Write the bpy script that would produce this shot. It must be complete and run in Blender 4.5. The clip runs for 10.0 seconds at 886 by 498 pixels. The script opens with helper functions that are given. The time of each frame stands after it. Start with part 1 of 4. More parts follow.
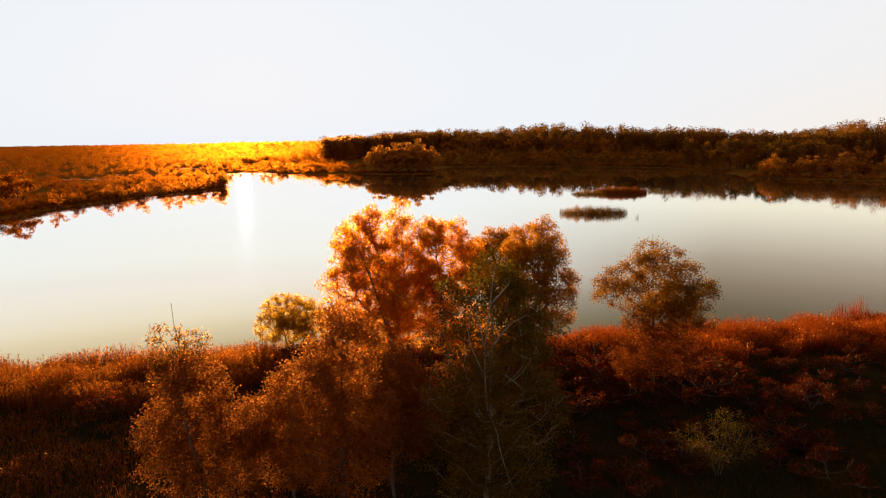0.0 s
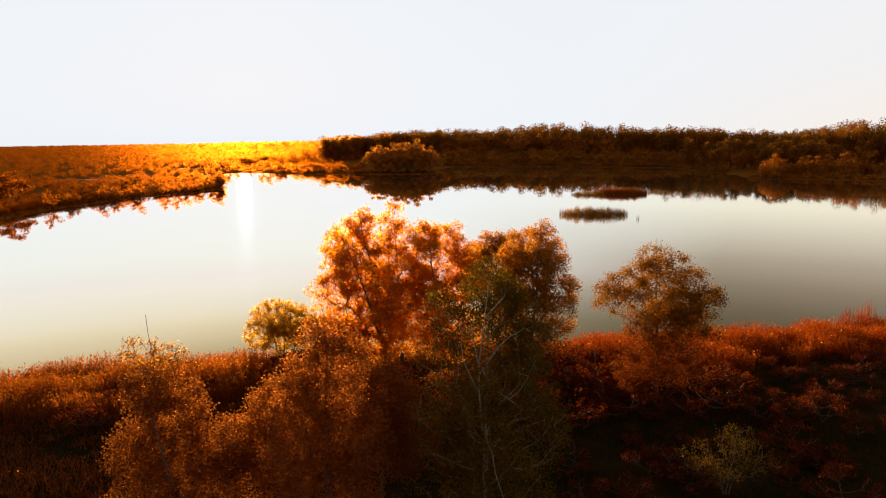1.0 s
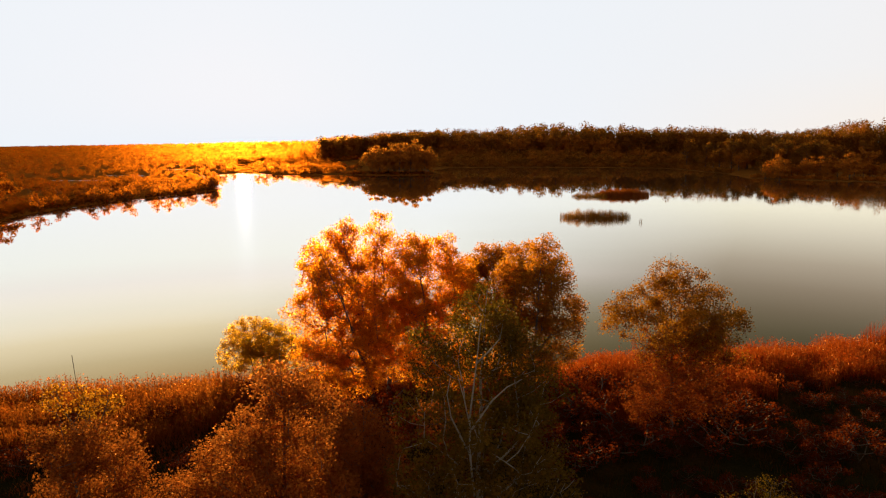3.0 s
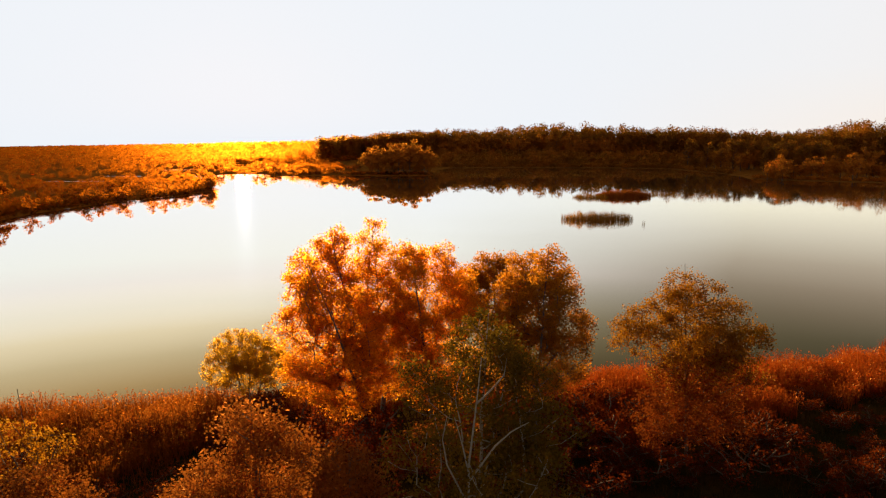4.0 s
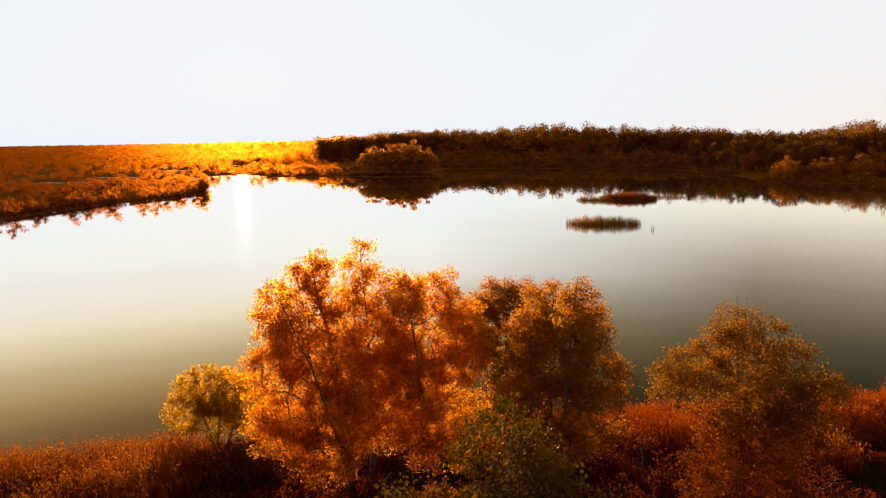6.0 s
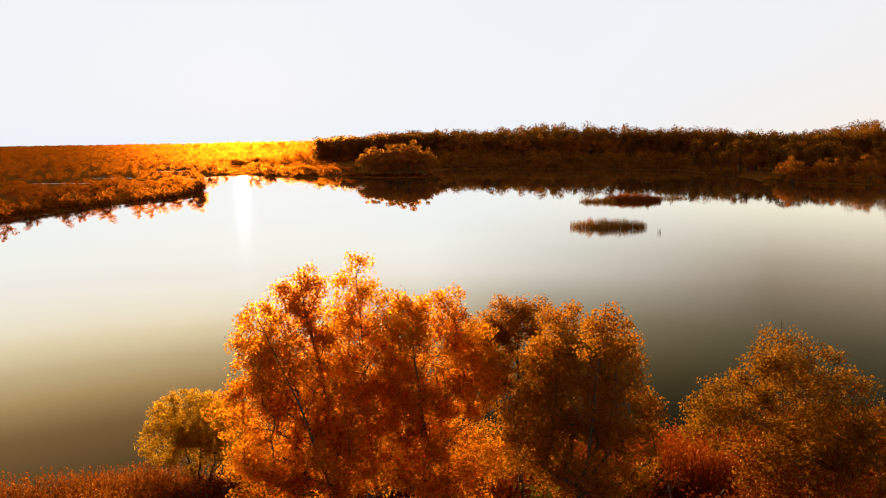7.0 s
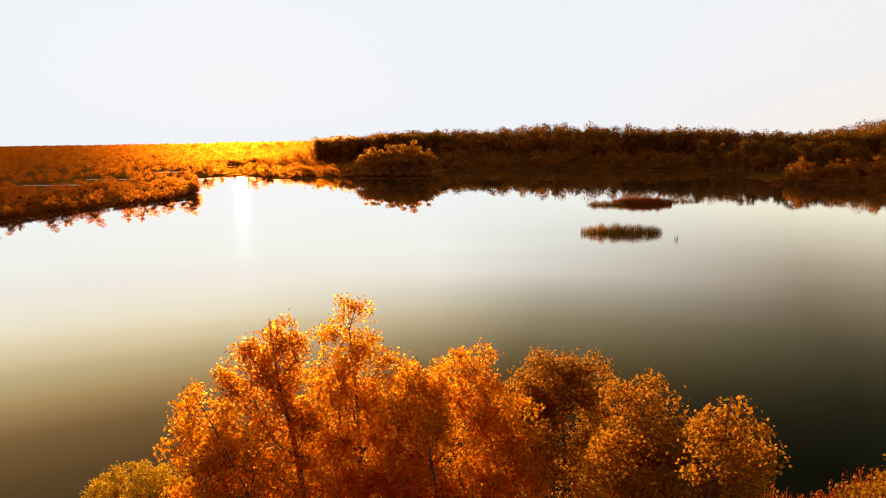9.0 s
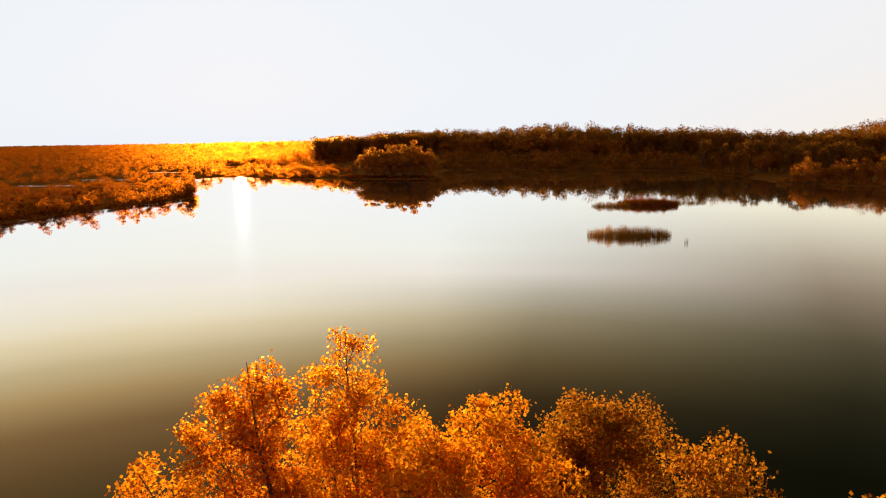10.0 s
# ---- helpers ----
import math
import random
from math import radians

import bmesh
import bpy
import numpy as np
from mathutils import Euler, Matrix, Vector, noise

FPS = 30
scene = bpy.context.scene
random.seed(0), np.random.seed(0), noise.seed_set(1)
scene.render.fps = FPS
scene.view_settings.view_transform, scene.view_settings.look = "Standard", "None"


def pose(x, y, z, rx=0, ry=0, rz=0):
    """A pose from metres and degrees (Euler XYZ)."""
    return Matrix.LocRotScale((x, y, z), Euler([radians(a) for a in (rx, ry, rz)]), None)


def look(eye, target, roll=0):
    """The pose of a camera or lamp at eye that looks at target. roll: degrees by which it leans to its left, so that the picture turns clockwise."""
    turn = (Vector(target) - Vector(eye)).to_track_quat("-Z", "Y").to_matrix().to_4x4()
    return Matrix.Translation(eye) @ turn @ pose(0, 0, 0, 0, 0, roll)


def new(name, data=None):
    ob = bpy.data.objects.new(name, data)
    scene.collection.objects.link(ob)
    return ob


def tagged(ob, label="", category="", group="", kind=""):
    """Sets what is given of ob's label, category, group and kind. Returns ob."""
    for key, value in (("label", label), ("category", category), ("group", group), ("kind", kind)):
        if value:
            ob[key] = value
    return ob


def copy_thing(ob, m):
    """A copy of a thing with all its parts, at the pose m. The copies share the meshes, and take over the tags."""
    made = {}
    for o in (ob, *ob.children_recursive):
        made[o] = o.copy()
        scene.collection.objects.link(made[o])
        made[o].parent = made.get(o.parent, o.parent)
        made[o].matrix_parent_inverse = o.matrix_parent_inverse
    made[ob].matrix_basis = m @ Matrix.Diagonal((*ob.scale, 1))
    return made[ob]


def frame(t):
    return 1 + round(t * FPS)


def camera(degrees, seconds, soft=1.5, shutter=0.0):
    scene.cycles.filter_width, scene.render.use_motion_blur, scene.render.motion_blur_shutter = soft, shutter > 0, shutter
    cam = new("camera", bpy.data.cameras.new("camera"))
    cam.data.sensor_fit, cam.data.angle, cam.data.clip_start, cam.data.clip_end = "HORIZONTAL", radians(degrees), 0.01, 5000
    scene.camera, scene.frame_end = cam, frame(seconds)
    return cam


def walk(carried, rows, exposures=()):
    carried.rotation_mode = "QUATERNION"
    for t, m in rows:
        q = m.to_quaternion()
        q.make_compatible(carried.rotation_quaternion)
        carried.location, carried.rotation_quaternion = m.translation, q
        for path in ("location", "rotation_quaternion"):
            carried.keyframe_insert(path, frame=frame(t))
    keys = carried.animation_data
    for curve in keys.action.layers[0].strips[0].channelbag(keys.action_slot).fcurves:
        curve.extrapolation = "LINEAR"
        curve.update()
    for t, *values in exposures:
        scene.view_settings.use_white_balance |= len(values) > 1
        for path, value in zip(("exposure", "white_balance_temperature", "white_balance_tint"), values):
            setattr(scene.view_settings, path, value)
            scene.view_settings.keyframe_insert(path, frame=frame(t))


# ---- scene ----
cam = camera(65.1, 10.0, soft=1.15)

# seconds, x, y, z, pitch, yaw
PATH = [
    (0, -0.257, -9.830, 20.060, -8.917, 0.265),
    (0.5, -0.083, -8.810, 20.085, -8.919, 0.254),
    (1, 0.092, -7.701, 20.122, -8.921, 0.243),
    (1.5, 0.260, -6.499, 20.171, -8.923, 0.231),
    (2, 0.414, -5.201, 20.230, -8.925, 0.220),
    (2.5, 0.549, -3.804, 20.298, -8.927, 0.208),
    (3, 0.660, -2.307, 20.372, -8.929, 0.197),
    (3.5, 0.744, -0.710, 20.451, -8.931, 0.185),
    (4, 0.796, 0.986, 20.534, -8.933, 0.174),
    (4.5, 0.815, 2.778, 20.620, -8.935, 0.162),
    (5, 0.799, 4.663, 20.706, -8.937, 0.151),
    (5.5, 0.747, 6.636, 20.791, -8.939, 0.139),
    (6, 0.659, 8.692, 20.874, -8.941, 0.128),
    (6.5, 0.535, 10.825, 20.952, -8.943, 0.117),
    (7, 0.377, 13.027, 21.026, -8.945, 0.105),
    (7.5, 0.186, 15.292, 21.092, -8.947, 0.094),
    (8, -0.033, 17.610, 21.150, -8.949, 0.082),
    (8.5, -0.278, 19.973, 21.198, -8.951, 0.071),
    (9, -0.544, 22.370, 21.234, -8.953, 0.059),
    (9.5, -0.826, 24.793, 21.257, -8.955, 0.048),
    (10, -1.118, 27.229, 21.266, -8.957, 0.036),
]
walk(cam, [(t, pose(x, y, z, 90 + pitch, 0, yaw)) for t, x, y, z, pitch, yaw in PATH], exposures=[(0, 1.12), (10, 1.12)])

# ---- world and sun ----
SUN_ELEVATION = radians(3.45)
SUN_AZIMUTH = radians(-16.2)  # from +y towards +x
SUN_DIR = Vector((math.sin(SUN_AZIMUTH) * math.cos(SUN_ELEVATION), math.cos(SUN_AZIMUTH) * math.cos(SUN_ELEVATION), math.sin(SUN_ELEVATION)))


class Nodes:
    """Short-hand for building a node tree."""

    def __init__(self, tree):
        self.tree = tree
        tree.nodes.clear()

    def add(self, kind, **sockets):
        n = self.tree.nodes.new(kind)
        for key, value in sockets.items():
            self.set(n, key, value)
        return n

    def set(self, n, key, value):
        sock = n.inputs[int(key[1:])] if key[0] == "i" and key[1:].isdigit() else n.inputs[key.replace("_", " ")]
        if isinstance(value, bpy.types.NodeSocket):
            self.tree.links.new(value, sock)
        else:
            sock.default_value = value

    def math(self, op, a, b=0.0, clamp=False):
        n = self.add("ShaderNodeMath", i0=a, i1=b)
        n.operation, n.use_clamp = op, clamp
        return n.outputs[0]

    def mix(self, fac, a, b, blend="MIX"):
        n = self.tree.nodes.new("ShaderNodeMix")
        n.data_type, n.blend_type = "RGBA", blend
        self.set(n, "i0", fac), self.set(n, "i6", a), self.set(n, "i7", b)
        return n.outputs[2]

    def ramp(self, fac, stops, mode="LINEAR"):
        n = self.add("ShaderNodeValToRGB", i0=fac)
        n.color_ramp.interpolation = mode
        e = n.color_ramp.elements
        while len(e) < len(stops):
            e.new(0.5)
        for el, (p, c) in zip(e, stops):
            el.position, el.color = p, (*c, 1)
        return n.outputs[0]

    def noise(self, scale, detail=4.0, vector=None, rough=0.55):
        n = self.add("ShaderNodeTexNoise", Scale=scale, Detail=detail, Roughness=rough)
        if vector is not None:
            self.set(n, "Vector", vector)
        return n.outputs[0]


world = bpy.data.worlds.new("sunset_sky")
scene.world = world
world.use_nodes = True
w = Nodes(world.node_tree)
sky = w.add("ShaderNodeTexSky")
sky.sky_type, sky.sun_disc = "NISHITA", False
sky.sun_elevation, sky.sun_rotation = SUN_ELEVATION, SUN_AZIMUTH
sky.dust_density, sky.air_density = 3.0, 1.5
direction = w.add("ShaderNodeTexCoord").outputs["Generated"]
xyz = w.add("ShaderNodeSeparateXYZ", i0=direction)
# the sky by height, round the low sun, beside it and far from it: a pale even haze over the horizon, a bright veil above it near the sun
veil = radians(-32)
dot = w.add("ShaderNodeVectorMath", i0=direction, i1=(math.sin(veil), math.cos(veil), 0))
dot.operation = "DOT_PRODUCT"
toward = w.add("ShaderNodeMapRange", Value=dot.outputs["Value"], From_Min=0.42, From_Max=0.98).outputs[0]
height = xyz.outputs[2]
near_sun = w.ramp(height, [(0.0, (0.427, 0.447, 0.472)), (0.186, (0.425, 0.445, 0.472)), (0.218, (0.57, 0.575, 0.56)), (0.25, (0.79, 0.78, 0.75)), (0.281, (0.90, 0.88, 0.84)), (0.316, (0.93, 0.89, 0.83)), (0.355, (0.72, 0.66, 0.58)), (0.40, (0.60, 0.52, 0.42)), (0.47, (0.36, 0.30, 0.23)), (0.6, (0.20, 0.16, 0.11)), (1.0, (0.18, 0.14, 0.10))])
beside = w.ramp(height, [(0.0, (0.432, 0.446, 0.468)), (0.186, (0.425, 0.443, 0.468)), (0.218, (0.375, 0.375, 0.365)), (0.25, (0.375, 0.36, 0.335)), (0.281, (0.36, 0.335, 0.30)), (0.316, (0.28, 0.255, 0.22)), (0.355, (0.15, 0.138, 0.118)), (0.40, (0.075, 0.068, 0.055)), (0.5, (0.05, 0.042, 0.03)), (0.65, (0.07, 0.056, 0.04)), (1.0, (0.14, 0.11, 0.078))])
far_off = w.ramp(height, [(0.0, (0.475, 0.428, 0.385)), (0.09, (0.446, 0.438, 0.436)), (0.186, (0.44, 0.44, 0.45)), (0.218, (0.37, 0.365, 0.355)), (0.25, (0.235, 0.228, 0.212)), (0.281, (0.145, 0.142, 0.13)), (0.316, (0.076, 0.076, 0.068)), (0.355, (0.045, 0.047, 0.042)), (0.40, (0.018, 0.023, 0.019)), (0.5, (0.018, 0.022, 0.017)), (0.65, (0.07, 0.056, 0.04)), (1.0, (0.14, 0.11, 0.078))])
to_beside = w.add("ShaderNodeMapRange", Value=toward, From_Min=0.0, From_Max=0.577).outputs[0]
to_sun = w.add("ShaderNodeMapRange", Value=toward, From_Min=0.577, From_Max=0.95).outputs[0]
haze = w.mix(to_sun, w.mix(to_beside, far_off, beside), near_sun)
clear = w.mix(1.0, sky.outputs[0], (0.001, 0.001, 0.001, 1), "MULTIPLY")
back = w.add("ShaderNodeBackground", Color=w.mix(1.0, haze, clear, "ADD"), Strength=0.92)
w.add("ShaderNodeOutputWorld", Surface=back.outputs[0])

sun = new("sun", bpy.data.lights.new("sun", "SUN"))
sun.data.energy, sun.data.angle, sun.data.color = 5.0, radians(0.9), (1.0, 0.56, 0.22)
sun.matrix_world = look((0, 0, 0), -SUN_DIR)
sun.location = SUN_DIR * 300


# ---- materials ----
def material(name):
    m = bpy.data.materials.new(name)
    m.use_nodes = True
    return m, Nodes(m.node_tree)


def leaf_material(name, stops, through_share=0.68, gloss=0.02, rough=0.4, forward=0.35, scatter=0.75, normal_bend=0.0, porous=0.0, mottle=0.32, patch_scale=0.45, vary=1.0):
    """Foliage: hue differs leaf by leaf and plant by plant, light shines through."""
    m, n = material(name)
    island = n.add("ShaderNodeNewGeometry").outputs["Random Per Island"]
    info = n.add("ShaderNodeObjectInfo")
    pos = n.add("ShaderNodeTexCoord").outputs["Object"]
    patch = n.noise(patch_scale, 2.0, pos)
    f = n.math("ADD", n.math("ADD", n.math("MULTIPLY", island, mottle), (0.5 - mottle) * 0.5), n.math("ADD", n.math("MULTIPLY", patch, 0.62 * vary), 0.31 * (1 - vary)))
    f = n.math("ADD", f, n.math("MULTIPLY", n.math("SUBTRACT", info.outputs["Random"], 0.62), 0.25), clamp=True)
    col = n.ramp(f, stops)
    dif = n.add("ShaderNodeBsdfDiffuse", Color=n.mix(1.0, col, (1.0, 0.60, 0.48, 1), "MULTIPLY"))
    tra = n.add("ShaderNodeBsdfTranslucent", Color=n.mix(1.0, col, (1.0, 1.06, 0.9, 1), "MULTIPLY"))
    ahead = n.add("ShaderNodeBsdfRefraction", Color=col, Roughness=scatter, IOR=1.3)
    if normal_bend:
        # bends far leaves' normals away from the sun, evening their glow into a haze
        soft = n.add("ShaderNodeMix", i0=normal_bend)
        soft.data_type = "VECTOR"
        n.set(soft, "i0", normal_bend), n.set(soft, "i4", n.add("ShaderNodeNewGeometry").outputs["Normal"]), n.set(soft, "i5", (-SUN_DIR.x * 0.9, -SUN_DIR.y * 0.9, 0.35))
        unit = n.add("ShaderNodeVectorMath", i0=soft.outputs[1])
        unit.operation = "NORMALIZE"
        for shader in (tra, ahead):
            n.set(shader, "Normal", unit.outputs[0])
    lit = n.add("ShaderNodeMixShader", i0=forward, i1=tra.outputs[0], i2=ahead.outputs[0])
    body = n.add("ShaderNodeMixShader", i0=through_share, i1=dif.outputs[0], i2=lit.outputs[0])
    glo = n.add("ShaderNodeBsdfGlossy", Color=(0.7, 0.45, 0.15, 1), Roughness=rough)
    out = n.add("ShaderNodeMixShader", i0=gloss, i1=body.outputs[0], i2=glo.outputs[0])
    if porous:
        # a far leaf stands for a spray of small ones with gaps between them, which softens the shade inside crowns
        gap = n.add("ShaderNodeBsdfTransparent", Color=(1, 1, 1, 1))
        out = n.add("ShaderNodeMixShader", i0=porous, i1=out.outputs[0], i2=gap.outputs[0])
    n.add("ShaderNodeOutputMaterial", Surface=out.outputs[0])
    return m


def bark_material(name, dark, light, scale):
    m, n = material(name)
    pos = n.add("ShaderNodeTexCoord").outputs["Object"]
    stretch = n.add("ShaderNodeMapping", Vector=pos, Scale=(1, 1, 0.25))
    fine, broad = n.noise(scale, 6.0, stretch.outputs[0]), n.noise(0.7, 3.0, pos)
    col = n.mix(n.math("MULTIPLY", n.math("ADD", fine, broad), 0.5, True), (*dark, 1), (*light, 1))
    bump = n.add("ShaderNodeBump", Strength=0.6, Distance=0.03, Height=fine)
    b = n.add("ShaderNodeBsdfPrincipled", Base_Color=col, Roughness=0.9, Normal=bump.outputs[0])
    n.add("ShaderNodeOutputMaterial", Surface=b.outputs[0])
    return m


ORANGE = leaf_material("orange_poplar_leaves", [(0.0, (0.56, 0.205, 0.010)), (0.3, (0.69, 0.265, 0.012)), (0.6, (0.77, 0.345, 0.014)), (0.85, (0.82, 0.45, 0.02)), (1.0, (0.85, 0.58, 0.022))], 0.8)
AMBER = leaf_material("amber_poplar_leaves", [(0.0, (0.23, 0.105, 0.012)), (0.35, (0.42, 0.178, 0.014)), (0.7, (0.55, 0.245, 0.018)), (1.0, (0.70, 0.41, 0.025))], 0.82)
OCHRE = leaf_material("olive_gold_poplar_leaves", [(0.0, (0.15, 0.078, 0.010)), (0.35, (0.33, 0.158, 0.012)), (0.7, (0.47, 0.23, 0.015)), (1.0, (0.68, 0.41, 0.022))], 0.7)
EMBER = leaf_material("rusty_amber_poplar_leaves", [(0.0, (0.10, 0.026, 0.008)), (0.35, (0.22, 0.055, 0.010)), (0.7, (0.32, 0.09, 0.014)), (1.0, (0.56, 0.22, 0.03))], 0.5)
BRONZE = leaf_material("bronze_poplar_leaves", [(0.0, (0.15, 0.05, 0.012)), (0.4, (0.32, 0.112, 0.02)), (0.75, (0.45, 0.168, 0.03)), (1.0, (0.68, 0.34, 0.09))], 0.48)
GOLD = leaf_material("golden_willow_leaves", [(0.0, (0.22, 0.135, 0.010)), (0.4, (0.46, 0.26, 0.012)), (0.75, (0.60, 0.36, 0.015)), (1.0, (0.72, 0.49, 0.025))], 0.78)
OLIVE = leaf_material("olive_poplar_leaves", [(0.0, (0.03, 0.034, 0.006)), (0.4, (0.09, 0.078, 0.009)), (0.7, (0.17, 0.12, 0.012)), (1.0, (0.32, 0.20, 0.022))], 0.35, 0.02)
RUST = leaf_material("rusty_shrub_leaves", [(0.0, (0.05, 0.011, 0.004)), (0.4, (0.14, 0.026, 0.005)), (0.75, (0.20, 0.042, 0.007)), (1.0, (0.28, 0.085, 0.012))], 0.6, 0.01)
REED = leaf_material("dry_reed_blades", [(0.0, (0.15, 0.029, 0.006)), (0.35, (0.35, 0.066, 0.008)), (0.7, (0.50, 0.12, 0.012)), (1.0, (0.64, 0.27, 0.045))], 0.5, 0.04)
TAWNY = leaf_material("dry_tawny_reed_blades", [(0.0, (0.12, 0.034, 0.007)), (0.35, (0.27, 0.07, 0.009)), (0.7, (0.39, 0.122, 0.013)), (1.0, (0.56, 0.26, 0.045))], 0.5, 0.03)
SEDGE = leaf_material("brown_green_reed_blades", [(0.0, (0.13, 0.07, 0.012)), (0.5, (0.34, 0.18, 0.024)), (1.0, (0.56, 0.32, 0.04))], 0.5, 0.03)
DRY_GRASS = leaf_material("rusty_dry_grass_blades", [(0.0, (0.13, 0.034, 0.010)), (0.4, (0.25, 0.068, 0.014)), (0.75, (0.34, 0.108, 0.024)), (1.0, (0.54, 0.24, 0.06))], 0.5, 0.04)
GRASS = leaf_material("autumn_grass_blades", [(0.0, (0.022, 0.028, 0.007)), (0.5, (0.05, 0.04, 0.01)), (0.8, (0.12, 0.05, 0.01)), (1.0, (0.22, 0.10, 0.016))], 0.3, 0.02)
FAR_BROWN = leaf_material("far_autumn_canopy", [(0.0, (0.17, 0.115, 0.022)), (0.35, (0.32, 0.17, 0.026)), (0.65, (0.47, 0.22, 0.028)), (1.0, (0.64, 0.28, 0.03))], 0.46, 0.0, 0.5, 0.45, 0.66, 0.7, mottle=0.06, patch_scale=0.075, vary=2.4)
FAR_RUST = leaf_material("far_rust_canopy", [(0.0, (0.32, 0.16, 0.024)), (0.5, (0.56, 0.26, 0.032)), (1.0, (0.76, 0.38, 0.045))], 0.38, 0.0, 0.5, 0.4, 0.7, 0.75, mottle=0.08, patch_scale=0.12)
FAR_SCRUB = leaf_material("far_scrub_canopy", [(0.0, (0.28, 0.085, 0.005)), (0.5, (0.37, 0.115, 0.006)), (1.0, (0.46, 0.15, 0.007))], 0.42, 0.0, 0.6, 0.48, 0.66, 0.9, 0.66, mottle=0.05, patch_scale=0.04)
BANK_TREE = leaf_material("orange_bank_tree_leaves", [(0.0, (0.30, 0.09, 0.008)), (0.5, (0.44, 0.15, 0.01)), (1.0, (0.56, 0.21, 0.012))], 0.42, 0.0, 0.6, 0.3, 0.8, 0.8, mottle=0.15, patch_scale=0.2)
BARK = bark_material("grey_brown_bark", (0.05, 0.035, 0.022), (0.17, 0.12, 0.08), 9.0)
PALE_BARK = bark_material("pale_poplar_bark", (0.16, 0.12, 0.08), (0.42, 0.35, 0.26), 7.0)


def ground_material():
    m, n = material("autumn_meadow_soil")
    pos = n.add("ShaderNodeTexCoord").outputs["Object"]
    broad, mid, fine = n.noise(0.02, 4.0, pos), n.noise(0.25, 5.0, pos), n.noise(6.0, 5.0, pos)
    col = n.ramp(n.math("ADD", n.math("MULTIPLY", mid, 0.6), n.math("MULTIPLY", broad, 0.4)),
                 [(0.3, (0.014, 0.018, 0.007)), (0.5, (0.036, 0.030, 0.011)), (0.62, (0.085, 0.042, 0.013)), (0.75, (0.16, 0.085, 0.026))])
    col = n.mix(0.5, col, n.ramp(fine, [(0.35, (0.3, 0.3, 0.3)), (0.7, (1.0, 1.0, 1.0))]), "MULTIPLY")
    beyond = n.add("ShaderNodeMapRange", Value=n.add("ShaderNodeSeparateXYZ", i0=pos).outputs[1], From_Min=90.0, From_Max=130.0)
    col = n.mix(beyond.outputs[0], col, n.ramp(mid, [(0.3, (0.16, 0.06, 0.012)), (0.7, (0.32, 0.13, 0.02))]))
    bump = n.add("ShaderNodeBump", Strength=0.9, Distance=0.25, Height=n.math("ADD", mid, n.math("MULTIPLY", fine, 0.3)))
    b = n.add("ShaderNodeBsdfPrincipled", Base_Color=col, Roughness=0.95, Normal=bump.outputs[0], Specular_IOR_Level=0.0)
    n.add("ShaderNodeOutputMaterial", Surface=b.outputs[0])
    return m


